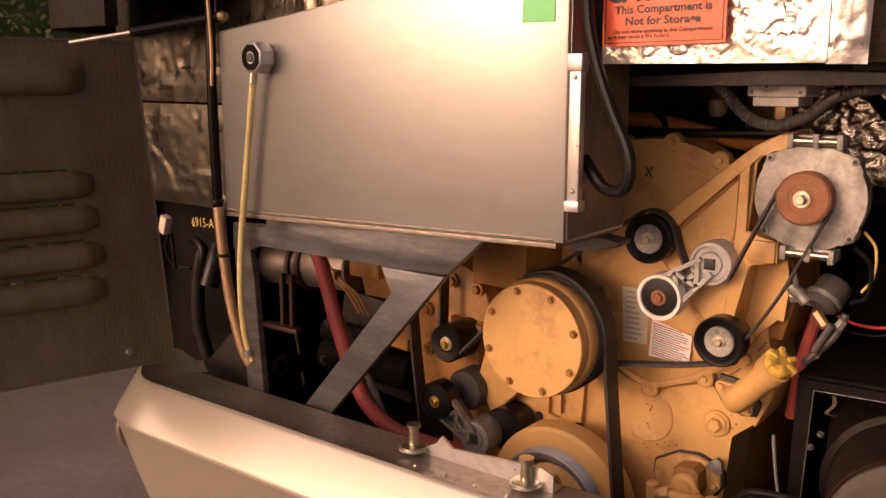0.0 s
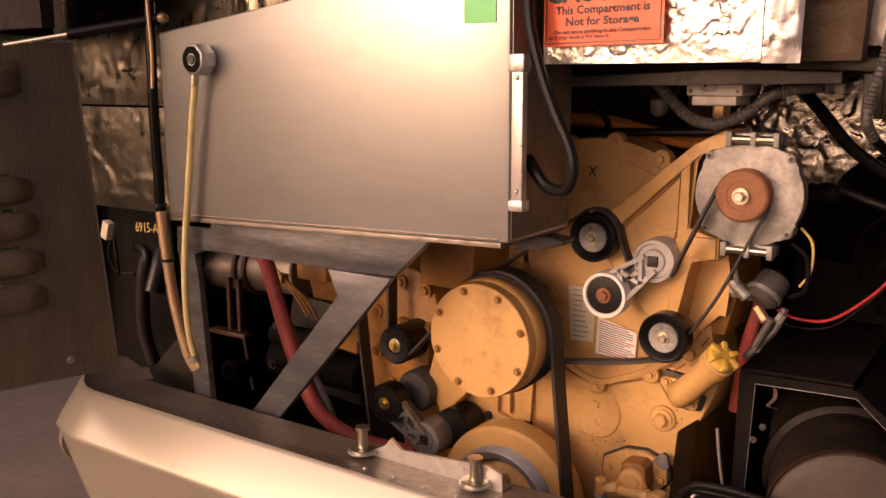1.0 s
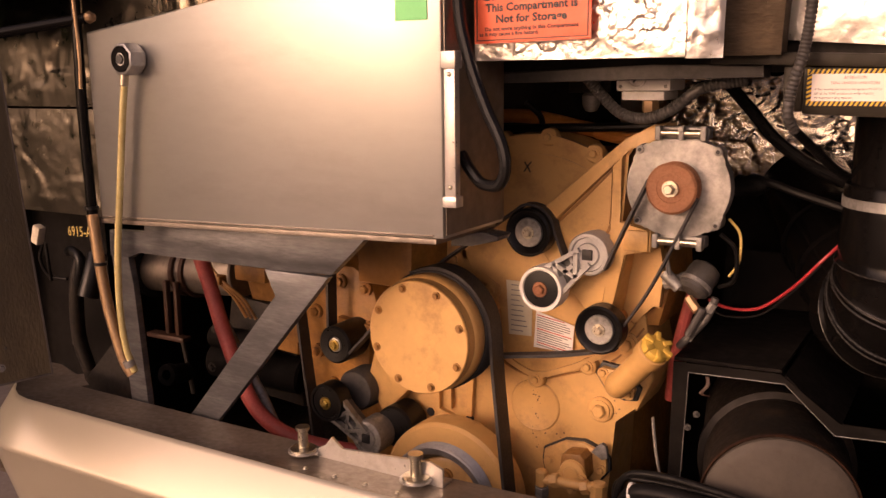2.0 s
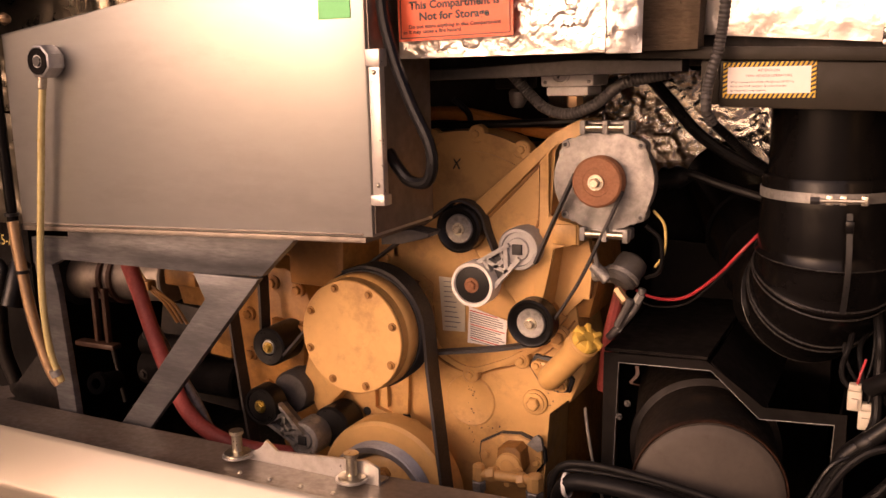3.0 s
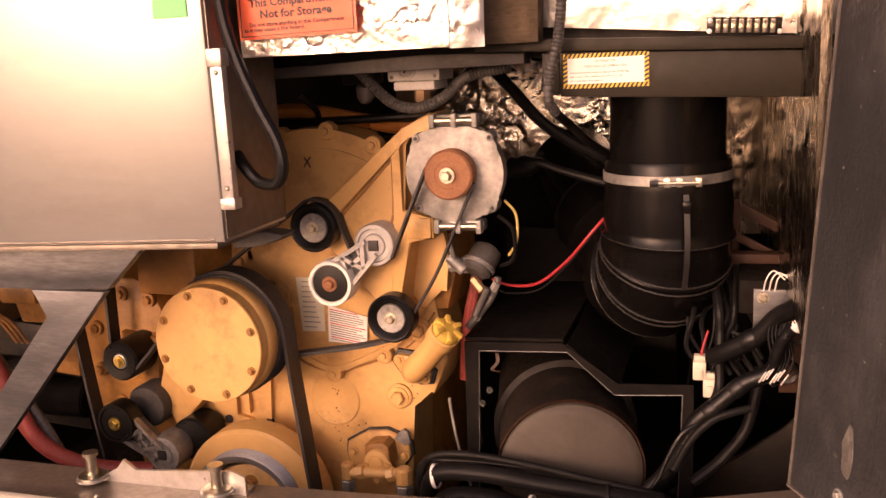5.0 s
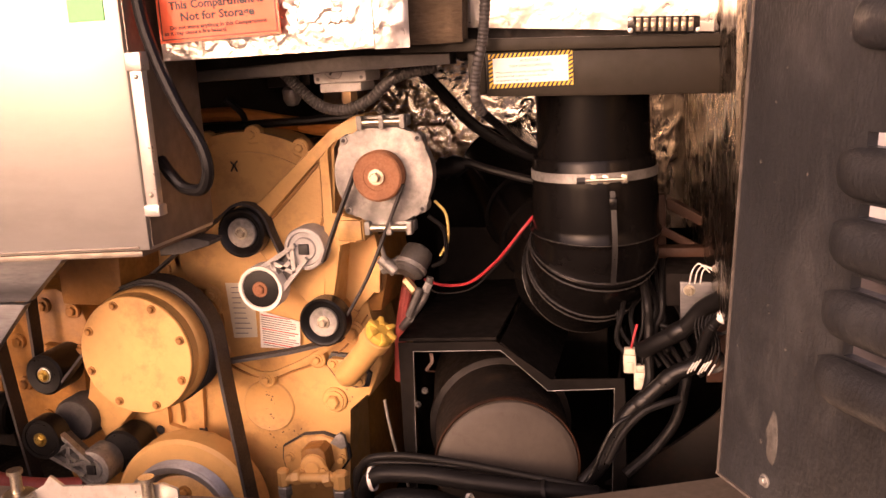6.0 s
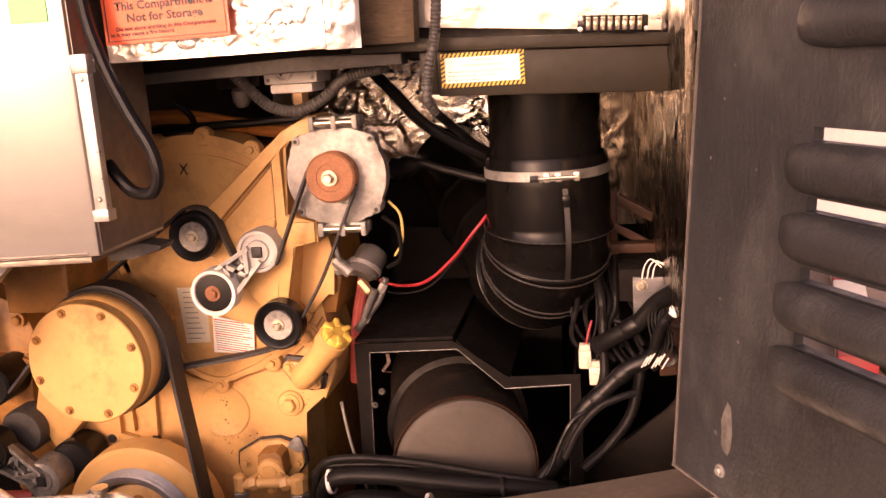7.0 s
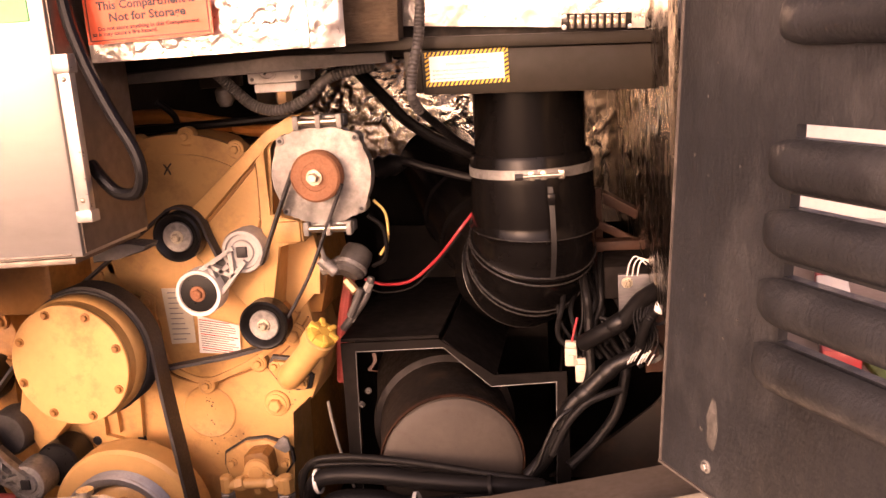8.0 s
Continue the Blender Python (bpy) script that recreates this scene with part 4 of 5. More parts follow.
for d in (43, 137, 222, 318):
    x, z = AX + 0.0845 * math.cos(radians(d)), AZ + 0.0845 * math.sin(radians(d))
    lug = part("lug", lathe([(0.0065, 0), (0.0065, 0.003), (0.005, 0.004), (0, 0.004)], facing(x, 1.237, z), 16), DUSTY_ALU, alt)
    part("screw", lathe([(0.0032, 0), (0.0032, 0.002), (0, 0.002)], facing(x, 1.2335, z), 10), INK, lug)
for z, s in ((1.304, 1), (1.1325, -1)):
    m = part("mount_ear", box(-0.312, -0.230, 1.238, 1.262, z - 0.009, z + 0.009, 0.003), ALU_OLD, alt)
    for x in (-0.3065, -0.270, -0.2355):
        part("ear_rib", box(x - 0.0045, x + 0.0045, 1.222, 1.2375, z - 0.011, z + 0.011, 0.0015), DUSTY_ALU, m)
    part("pivot_bolt", rod((-0.302, 1.229, z), (-0.240, 1.229, z), 0.0055, 12), ZINC, m)
pul = part("pulley", lathe([(0, 0.030), (0.010, 0.030), (0.012, 0.026), (0.022, 0.0262), (0.0225, 0.0272), (0.037, 0.027), (0.0405, 0.024), (0.0405, 0.021), (0.034, 0.014), (0.0405, 0.007), (0.0405, 0.0), (0.03, -0.01)], facing(-0.2765, 1.229, 1.2200), 44), RUST, alt, "rust-red pulley")
bm = bolt_mesh(0.0085, 0.014)
bm.transform(facing(-0.2765, 1.200, 1.2200, 12))
part("nut", bm, ZINC, pul)

# ---- oil filler ----
CAPYEL = mat("cap_yellow", (0.66, 0.42, 0.085), 0.45, 0, 0.1, 30, 0.05, 90)
oil = thing("oil_filler", (-0.373, 1.33, 0.846), "yellow oil filler tube with a lobed cap", "filler")
part("gasket", prism([(-0.446, 0.858), (-0.433, 0.880), (-0.397, 0.876), (-0.358, 0.840), (-0.366, 0.815), (-0.390, 0.812), (-0.421, 0.820)], 1.336, 1.345, 0.001), INK, oil, "black gasket edge")
part("flange", prism([(-0.439, 0.858), (-0.429, 0.873), (-0.398, 0.869), (-0.366, 0.839), (-0.371, 0.822), (-0.390, 0.818), (-0.417, 0.826)], 1.326, 1.337, 0.003), YELLOW, oil)
part("tube", tube([(-0.398, 1.330, 0.848), (-0.390, 1.300, 0.852), (-0.376, 1.276, 0.867), (-0.349, 1.264, 0.896), (-0.305, 1.238, 0.946)], 0.0225, 24), YELLOW, oil)
m = along((-0.322, 1.247, 0.927), (-0.272, 1.218, 0.987))
part("collar", lathe([(0.0225, 0), (0.027, 0.004), (0.0275, 0.026), (0.025, 0.028)], m, 28), YELLOW, oil)
cap = part("cap", lathe([(0, 0.043), (0.016, 0.043), (0.0225, 0.040), (0.0245, 0.036), (0.0245, 0.029), (0.022, 0.028)], m, 28), CAPYEL, oil, "brighter yellow lobed cap")
for k in range(6):
    bm = box(0.010, 0.0270, -0.0045, 0.0045, 0.030, 0.046, 0.002)
    bm.transform(m @ Matrix.Rotation(radians(60 * k), 4, "Z"))
    part("lobe", bm, CAPYEL, cap)
for x, z in ((-0.427, 0.862), (-0.378, 0.829)):
    bolt(oil, x, 1.326, z, 0.007, 0.007)

# ---- fuel transfer pump ----
fp = thing("fuel_pump", (-0.455, 1.33, 0.65), "small yellow gear pump with pipe fittings, greasy underside", "pump")
oct_ = [(-0.546, 0.666), (-0.543, 0.690), (-0.502, 0.714), (-0.464, 0.718), (-0.440, 0.710), (-0.419, 0.695), (-0.417, 0.670), (-0.432, 0.650), (-0.50, 0.630), (-0.540, 0.642)]
part("gasket", prism([(x + (x + 0.482) * 0.07, z + (z - 0.675) * 0.07) for x, z in oct_], 1.336, 1.346, 0.0005), INK, fp, "black gasket edge")
part("flange", prism(oct_, 1.328, 1.339, 0.003), YELLOW, fp)
part("lift_eye", prism([(-0.446, 0.706), (-0.433, 0.722), (-0.425, 0.727), (-0.417, 0.722), (-0.413, 0.700), (-0.424, 0.694)], 1.322, 1.330, 0.002), ALU_OLD, fp)
part("body", prism([(-0.498, 0.660), (-0.494, 0.700), (-0.484, 0.707), (-0.456, 0.710), (-0.446, 0.702), (-0.442, 0.665), (-0.452, 0.650), (-0.490, 0.650)], 1.292, 1.328, 0.006), YELLOW_GRIME_SHADE, fp, "greasy brown pump body")
part("end_cover", lathe([(0, 0.012), (0.013, 0.012), (0.016, 0.008), (0.024, 0.006), (0.026, 0)], facing(-0.469, 1.292, 0.672), 24), YELLOW, fp)
part("manifold", rod((-0.520, 1.274, 0.655), (-0.414, 1.274, 0.662), 0.0095, 16, None, 0.002), YELLOW, fp)
for a, b in ((-0.504, -0.488), (-0.444, -0.428)):
    part("hex_nut", rod((a, 1.274, 0.656), (b, 1.274, 0.6605), 0.0135, 6, None, 0.002), YELLOW, fp)
for x, r in ((-0.523, 0.012), (-0.411, 0.0155)):
    part("elbow", rod((x, 1.274, 0.674), (x, 1.274, 0.640), r, 8, None, 0.004), YELLOW, fp)
    part("hex_nut", rod((x, 1.274, 0.641), (x, 1.274, 0.622), r + 0.002, 6, None, 0.002), ALU_OLD, fp)
    part("fitting", rod((x, 1.274, 0.622), (x - 0.004, 1.276, 0.50), 0.010, 14), ALU_OLD, fp, "grey hose fitting")
for x, z in ((-0.532, 0.672), (-0.428, 0.672), (-0.490, 0.664), (-0.449, 0.668), (-0.469, 0.640)):
    bolt(fp, x, 1.288 if -0.5 < x < -0.44 else 1.328, z, 0.007, 0.008)

# ---- engine labels ----
lab = thing("engine_label", (-0.525, 1.33, 0.96), "yellowed engine data plate, print too small to read", "label")
part("plate", prism([(-0.621, 0.907), (-0.574, 0.909), (-0.571, 1.013), (-0.627, 1.013)], 1.3318, 1.336), TANLABEL, lab)
for k in range(10):
    part("print_bar", box(-0.616, -0.616 + random.uniform(0.014, 0.036), 1.3308, 1.3317, 1.004 - k * 0.0098, 1.0055 - k * 0.0098), GREYINK, lab)
lab2 = thing("warning_label", (-0.47, 1.33, 0.94), "white paper label with fine red and grey print", "label")
part("sheet", prism([(-0.566, 0.891), (-0.488, 0.889), (-0.484, 0.942), (-0.561, 0.962)], 1.3255, 1.3265), PAPER, lab2)
for k in range(14):
    z, w = 0.9555 - k * 0.0044, random.uniform(0.050, 0.070)
    part("print_bar", prism([(-0.559, z), (-0.559 + w, z - 0.16 * w), (-0.559 + w, z - 0.16 * w - 0.0016), (-0.559, z - 0.0016)], 1.3245, 1.3254), GREYINK if k % 6 else REDINK, lab2)

# ---- beam, labels and terminal strip ----
beam = thing("support_beam", (0.1, 1.2, 1.35), "dark bronze steel beam over the air duct", "beam")
part("web", prism([(-0.082, 1.339), (0.345, 1.325), (0.345, 1.386), (-0.082, 1.402)], 1.140, 1.40, 0.002), BEAM, beam)
part("top_flange", prism([(-0.205, 1.408), (0.345, 1.3875), (0.345, 1.404), (-0.205, 1.426)], 1.132, 1.40, 0.002), BEAM, beam)
part("end_plate", box(-0.108, -0.0825, 1.142, 1.39, 1.342, 1.402, 0.002), BEAM, beam)
rail = single("cross_rail", prism([(-0.60, 1.382), (-0.14, 1.388), (-0.14, 1.406), (-0.30, 1.408), (-0.60, 1.398)], 1.170, 1.215, 0.003), DARKGREY, "grimy sheet metal cross rail below the foil pad", "rail")

haz = thing("hazard_label", (-0.03, 1.138, 1.387), "white tow notice with a black and yellow striped border", "label")
X0, X1, Z0, Z1 = -0.077, 0.042, 1.3505, 1.3985
part("border", box(X0, X1, 1.1385, 1.1398, Z0, Z1), HAZARD, haz)
bm = bmesh.new()
e = 0.0062
for k in range(19):
    x = X0 + 0.0004 + k * (X1 - X0 - e) / 18.2
    for z in (Z0, Z1 - e):
        prism([(x, z), (x + 0.0031, z), (x + 0.0031 + 0.0035, z + e), (x + 0.0035, z + e)], 1.1378, 1.1386, 0, bm)
for k in range(6):
    z = Z0 + e + 0.0006 + k * 0.0060
    for x in (X0, X1 - e):
        prism([(x, z), (x + e, z + 0.0030), (x + e, z + 0.0060), (x, z + 0.0030)], 1.1378, 1.1386, 0, bm)
part("stripes", bm, INK, haz, "slanted black stripes")
part("sheet", box(X0 + e, X1 - e, 1.1372, 1.1384, Z0 + e, Z1 - e), PAPER, haz)
mid = (X0 + X1) / 2
writing("ATTENTION", 0.0050, upright(mid, 1.1368, 1.3858), REDINK, haz)
writing("TOW VEHICLE OPERATORS", 0.0048, upright(mid, 1.1368, 1.3788), REDINK, haz)
for k, s in enumerate(("When towing this vehicle, the ignition MUST be", "left in the \"ON\" position, in order that the", "air suspension may operate.")):
    writing(s, 0.0042, upright(X0 + e + 0.004, 1.1368, 1.3710 - 0.0056 * k), INK, haz, align="LEFT")

cau = thing("caution_sticker", (-0.436, 1.02, 1.45), "bright red-orange caution sticker on the foil pad", "sticker")
part("sheet", prism([(-0.527, 1.4405), (-0.346, 1.4435), (-0.346, 1.575), (-0.527, 1.572)], 1.0165, 1.0175), STICKER, cau)
for pts in ([(-0.523, 1.4445), (-0.350, 1.4473), (-0.350, 1.4486), (-0.523, 1.4458)], [(-0.523, 1.4445), (-0.5217, 1.4445), (-0.5217, 1.568), (-0.523, 1.568)], [(-0.3513, 1.4473), (-0.350, 1.4473), (-0.350, 1.571), (-0.3513, 1.571)]):
    part("frame_line", prism(pts, 1.0158, 1.0166), INK, cau)
writing("CAUTION", 0.036, upright(-0.4365, 1.0156, 1.503, 0.9), INK, cau, wide=1.05, bold=0.0012)
writing("This Compartment is", 0.0155, upright(-0.4365, 1.0156, 1.4865, 0.9), INK, cau, wide=1.06, bold=0.0005)
writing("Not for Storage", 0.0155, upright(-0.4365, 1.0156, 1.4705, 0.9), INK, cau, wide=1.10, bold=0.0005)
writing("Do not store anything in this Compartment", 0.0073, upright(-0.4365, 1.0156, 1.4595, 0.9), INK, cau, wide=1.12, bold=0.0002)
writing("as it may cause a fire hazard.", 0.0073, upright(-0.518, 1.0156, 1.4512, 0.9), INK, cau, wide=1.12, align="LEFT", bold=0.0002)

cau.location.x += 0.009

CONTACT = mat("tarnished_contact", (0.50, 0.40, 0.27), 0.35, 1.0, 0.2, 60, 0.1, 200)
term = thing("terminal_strip", (0.158, 1.13, 1.43), "black screw terminal strip with bright screws", "terminal strip")
part("base", box(0.112, 0.206, 1.120, 1.131, 1.4255, 1.447, 0.001), PLASTIC, term)
for k in range(9):
    part("divider", box(0.1205 + k * 0.0098, 0.1222 + k * 0.0098, 1.114, 1.120, 1.4255, 1.4478), PLASTIC, term)
for k in range(8):
    x = 0.1262 + k * 0.0098
    part("contact", box(x - 0.0030, x + 0.0030, 1.1185, 1.1203, 1.4275, 1.4450, 0.0004), CONTACT, term, "tarnished brass contact")
    for z in (1.431, 1.4412):
        part("screw", lathe([(0.0026, 0), (0.0026, 0.0015), (0.0018, 0.0022), (0.0008, 0.0012), (0, 0.0012)], facing(x, 1.1185, z), 12), ALU_OLD, term)
for x, z in ((0.116, 1.429), (0.116, 1.443), (0.2035, 1.429)):
    part("screw", lathe([(0.0034, 0), (0.0034, 0.002), (0, 0.003)], facing(x, 1.120, z), 12), WHITEALU, term)

term.location += Vector((0.006, 0, -0.012))
term.rotation_euler.y = radians(3)

# ---- air intake duct ----
duct = thing("air_duct", (0.07, 1.32, 0.92), "glossy black air intake duct with ribbed elbow and steel clamp", "duct")
part("pipe", lathe([(0.094, 0.0), (0.099, 0.0), (0.099, 0.16), (0.094, 0.16)], Matrix.Translation((0.071, 1.320, 1.215)), 64), PLASTIC, duct)
part("sleeve", lathe([(0.100, 0.118), (0.107, 0.120), (0.1095, 0.114), (0.1095, 0.07), (0.1125, 0.04), (0.1125, 0.0)], Matrix.Translation((0.071, 1.320, 1.125)), 64), PLASTIC, duct, "thick rubber sleeve")
hd, R = Vector((-0.45, 0.893, 0)), 0.12
bm, rings = bmesh.new(), []
piv = Vector((0.071, 1.320, 1.126)) + hd * R
side = hd.cross(Vector((0, 0, 1))).normalized()
ridge = {2, 9, 17, 24}
for i in range(37):
    th = radians(100 * i / 36)
    c = piv - hd * R * math.cos(th) - Vector((0, 0, 1)) * R * math.sin(th)
    radial = (c - piv).normalized()
    r = 0.1125 + (0.0055 if i in ridge else 0)
    rings.append([bm.verts.new(c + r * (math.cos(2 * math.pi * k / 56) * radial + math.sin(2 * math.pi * k / 56) * side)) for k in range(56)])
for a, b in zip(rings, rings[1:]):
    for k in range(56):
        bm.faces.new((a[k], a[(k + 1) % 56], b[(k + 1) % 56], b[k]))
part("elbow", bm, PLASTIC, duct, "ribbed rubber elbow")
for deg in (6, 24, 28, 46, 50, 68):
    th = radians(deg)
    c = piv - hd * R * math.cos(th) - Vector((0, 0, 1)) * R * math.sin(th)
    radial = (c - piv).normalized()
    loop = [c + 0.1165 * (math.cos(2 * math.pi * k / 40) * radial + math.sin(2 * math.pi * k / 40) * side) for k in range(41)]
    part("rib", tube(loop, 0.0017, 8, 1), RIB_GLINT, duct, "glossy moulded rib, its glint put into a paler colour")
end = piv - hd * R * math.cos(radians(100)) - Vector((0, 0, 1)) * R * math.sin(radians(100))
part("rear_pipe", rod(end, end + hd * 0.42 + Vector((0, 0, 0.16)), 0.100, 40), PLASTIC, duct)
for f in (0.25, 0.5):
    q = end + (hd * 0.42 + Vector((0, 0, 0.16))) * f
    part("pipe_rib", lathe([(0.100, 0), (0.106, 0.002), (0.106, 0.010), (0.100, 0.012)], along(q, end + hd * 0.42 + Vector((0, 0, 0.16))), 40), PLASTIC, duct)
band = part("clamp_band", lathe([(0.1095, 0), (0.1115, 0), (0.1115, 0.016), (0.1095, 0.016)], Matrix.Translation((0.071, 1.320, 1.2085)), 64), ALU_OLD, duct, "bright steel clamp band")
part("clamp_screw", rod((0.052, 1.205, 1.214), (0.128, 1.214, 1.214), 0.0035, 10), ZINC, band)
for x in (0.078, 0.098, 0.128):
    part("trunnion", box(x - 0.005, x + 0.005, 1.203 + (x - 0.05) * 0.12, 1.222, 1.207, 1.222, 0.001), ZINC, band)
part("screw_head", rod((0.050, 1.204, 1.214), (0.064, 1.205, 1.214), 0.0065, 6), INK, band)
part("strap", strap([(0.108, 1.208, 1.195), (0.110, 1.204, 1.16), (0.111, 1.200, 1.12), (0.110, 1.200, 1.08), (0.106, 1.205, 1.035)], 0.009, 0.004, (1, 0, 0)), RUBBER, duct, "black rubber strap")
part("strap_buckle", box(0.103, 0.117, 1.196, 1.210, 1.165, 1.185, 0.002), PLASTIC, duct)

duct.scale = (0.91, 0.91, 0.91)
duct.location += Vector((-0.016, 0, 0.015))

# ---- air cleaner and its shroud ----
can = thing("air_canister", (-0.076, 1.176, 0.62), "dusty brown-grey round canister in a black sheet metal shroud", "canister")
part("end_cap", lathe([(0, 0.006), (0.100, 0.004), (0.108, 0.0), (0.114, -0.004), (0.1155, -0.012)], facing(-0.076, 1.176, 0.728), 64), CANEND, can, "dusty pale end cap")
part("rim", lathe([(0.1155, -0.010), (0.1185, -0.006), (0.1195, -0.014), (0.117, -0.02)], facing(-0.076, 1.176, 0.728), 64), BROWNSTEEL, can, "worn rim")
part("body", lathe([(0.116, 0), (0.117, -0.16), (0.128, -0.165), (0.128, -0.185), (0.122, -0.19), (0.122, -0.40), (0, -0.40)], facing(-0.076, 1.192, 0.728), 64), SOOT, can)

can.location += Vector((-0.009, 0, 0.014))
can.rotation_euler.z = radians(13)

shroud = thing("sheet_shroud", (-0.07, 1.26, 0.6), "black sheet metal shroud with a bare cut edge", "shroud")
cut = [(-0.266, 0.60), (-0.254, 0.910), (-0.103, 0.915), (-0.026, 0.845), (0.083, 0.852), (0.073, 0.60)]
part("sheet", prism([(-0.285, 0.60), (-0.280, 0.925), (-0.11, 0.93), (-0.02, 0.865), (0.100, 0.870), (0.100, 0.60)] + cut[::-1], 1.262, 1.265), BLACK, shroud)
for (a, b), (c, d) in zip(cut, cut[1:]):
    part("cut_edge", rod((a, 1.2615, b), (c, 1.2615, d), 0.0006, 6), ALU_OLD, shroud, "bare cut edge")
part("hood", prism([(-0.280, 0.926), (-0.11, 0.931), (-0.11, 0.936), (-0.280, 0.932)], 1.2665, 1.66), BLACK, shroud)
part("rear_slope", prism([(-0.30, 1.05), (-0.10, 1.04), (0.05, 0.90), (0.05, 0.80), (-0.30, 0.80)], 1.662, 1.668), BLACK, shroud)
part("side_return", box(0.086, 0.090, 1.267, 1.62, 0.60, 0.850), BLACK, shroud)
part("slope", prism([(-0.108, 0.922), (-0.024, 0.850), (-0.019, 0.856), (-0.103, 0.928)], 1.266, 1.62), BLACK, shroud)
part("hanger", strap([(-0.222, 1.258, 0.909), (-0.220, 1.254, 0.895), (-0.229, 1.25, 0.882), (-0.217, 1.25, 0.879)], 0.006, 0.003, (1, 0, 0)), BROWNSTEEL, shroud)
for x, z in ((-0.238, 0.840), (-0.252, 0.815)):
    bolt(shroud, x, 1.2615, z, 0.0038, 0.006, DARKGREY)

# ---- small plumbing over the engine ----
jb = thing("junction_box", (-0.342, 1.29, 1.347), "grey plastic valve box under the cross rail", "box")
part("body", box(-0.387, -0.297, 1.250, 1.33, 1.362, 1.400, 0.004), GREYBOX, jb)
part("base", box(-0.379, -0.308, 1.255, 1.33, 1.347, 1.3615, 0.003), GREYBOX, jb)
dial = part("dial", lathe([(0.016, 0), (0.016, 0.003), (0.013, 0.005), (0.012, 0.003), (0, 0.003)], facing(-0.352, 1.250, 1.382), 28), GREYBOX, jb)
# Raised black bar; the dial slot's shade is in its colour.
bm = box(-0.0015, 0.0015, -0.008, 0.008, 0.003, 0.0045)
bm.transform(facing(-0.352, 1.250, 1.382, -35))
part("slot", bm, INK, dial)
for x, z in ((-0.379, 1.393), (-0.305, 1.393), (-0.379, 1.369), (-0.305, 1.369)):
    part("screw", lathe([(0.003, 0), (0.003, 0.001), (0, 0.0015)], facing(x, 1.250, z), 10), ALU_OLD, jb)
part("nozzle", lathe([(0.011, 0), (0.014, 0.004), (0.014, 0.02), (0.010, 0.022)], Matrix.Translation((-0.340, 1.285, 1.326)), 6), COPPER, jb)
valve = thing("air_valve", (-0.50, 1.42, 1.33), "grimy small valve with a round cap", "valve")
part("body", box(-0.535, -0.470, 1.40, 1.45, 1.362, 1.40, 0.003), SOOT, valve)
part("bulb", lathe([(0, -0.036), (0.010, -0.034), (0.016, -0.024), (0.017, -0.006), (0.012, 0)], Matrix.Translation((-0.497, 1.42, 1.362)), 20), ALU_OLD, valve)

jb.location.z += 0.006

filt = thing("fuel_filter", (-0.25, 1.30, 1.04), "small dark canister filter with brass fittings", "filter")
fm = along((-0.262, 1.285, 1.040), (-0.238, 1.325, 1.090))
part("bowl", lathe([(0, 0), (0.018, 0), (0.026, 0.006), (0.027, 0.04), (0.024, 0.05), (0.012, 0.056), (0, 0.056)], fm, 28), DARKGREY, filt)
part("head", box(-0.292, -0.262, 1.30, 1.33, 1.035, 1.065, 0.005), ALU_OLD, filt)
part("fitting", rod((-0.315, 1.31, 1.045), (-0.285, 1.31, 1.052), 0.012, 8, None, 0.002), ALU_OLD, filt)
part("fitting", rod((-0.268, 1.29, 1.030), (-0.248, 1.28, 1.010), 0.008, 6, None, 0.002), COPPER, filt)
part("fitting", rod((-0.238, 1.275, 1.018), (-0.262, 1.275, 0.968), 0.0065, 10, None, 0.002), DARKGREY, filt)


part("valve", rod((-0.308, 1.285, 1.070), (-0.281, 1.285, 1.044), 0.0105, 12, None, 0.002), ALU_OLD, filt)
part("valve_stem", rod((-0.296, 1.283, 1.057), (-0.300, 1.27, 1.095), 0.004, 10), ALU, filt)
part("bowl_ring", lathe([(0.026, 0), (0.0285, 0.001), (0.0285, 0.007), (0.026, 0.008)], fm @ Matrix.Translation((0, 0, 0.012)), 28), ALU_OLD, filt)
part("braided_hose", tube([(-0.222, 1.288, 1.034), (-0.232, 1.286, 1.005), (-0.246, 1.284, 0.983), (-0.279, 1.284, 0.944)], 0.0062, 10, 8, 0.0007), DARKGREY, filt, "braided grey hose")
for z, x in ((1.018, -0.228), (0.966, -0.260)):
    part("hose_nut", rod((x + 0.004, 1.285, z + 0.007), (x - 0.004, 1.285, z - 0.007), 0.0075, 6), ALU_OLD, filt)


def cable(name, pts, r, material, label, category="cable", ribs=0.0, seg=10, group=""):
    return single(name, tube(pts, r, seg, 8, ribs), material, label, category, group)


cable("coolant_hose", [(-0.520, 0.98, 1.66), (-0.524, 0.98, 1.505), (-0.509, 0.98, 1.426), (-0.482, 0.98, 1.355), (-0.455, 0.98, 1.300), (-0.449, 0.98, 1.264), (-0.463, 0.985, 1.240), (-0.495, 0.995, 1.240), (-0.517, 1.0, 1.258), (-0.5375, 1.01, 1.280)], 0.0088, RUBBER, "thick black hose looping beside the tank", "hose")
cable("corrugated_loom", [(-0.066, 1.105, 1.66), (-0.070, 1.105, 1.50), (-0.077, 1.105, 1.425), (-0.091, 1.108, 1.372), (-0.094, 1.112, 1.338), (-0.088, 1.13, 1.318)], 0.0065, DARKGREY, "black corrugated wiring loom in front of the beam", "loom", 0.0015, 14)
cable("corrugated_loom", [(-0.088, 1.13, 1.318), (-0.085, 1.22, 1.295), (-0.055, 1.30, 1.250), (-0.02, 1.40, 1.215)], 0.006, WIRE, "thin black loom running behind the duct", "loom", 0.001)
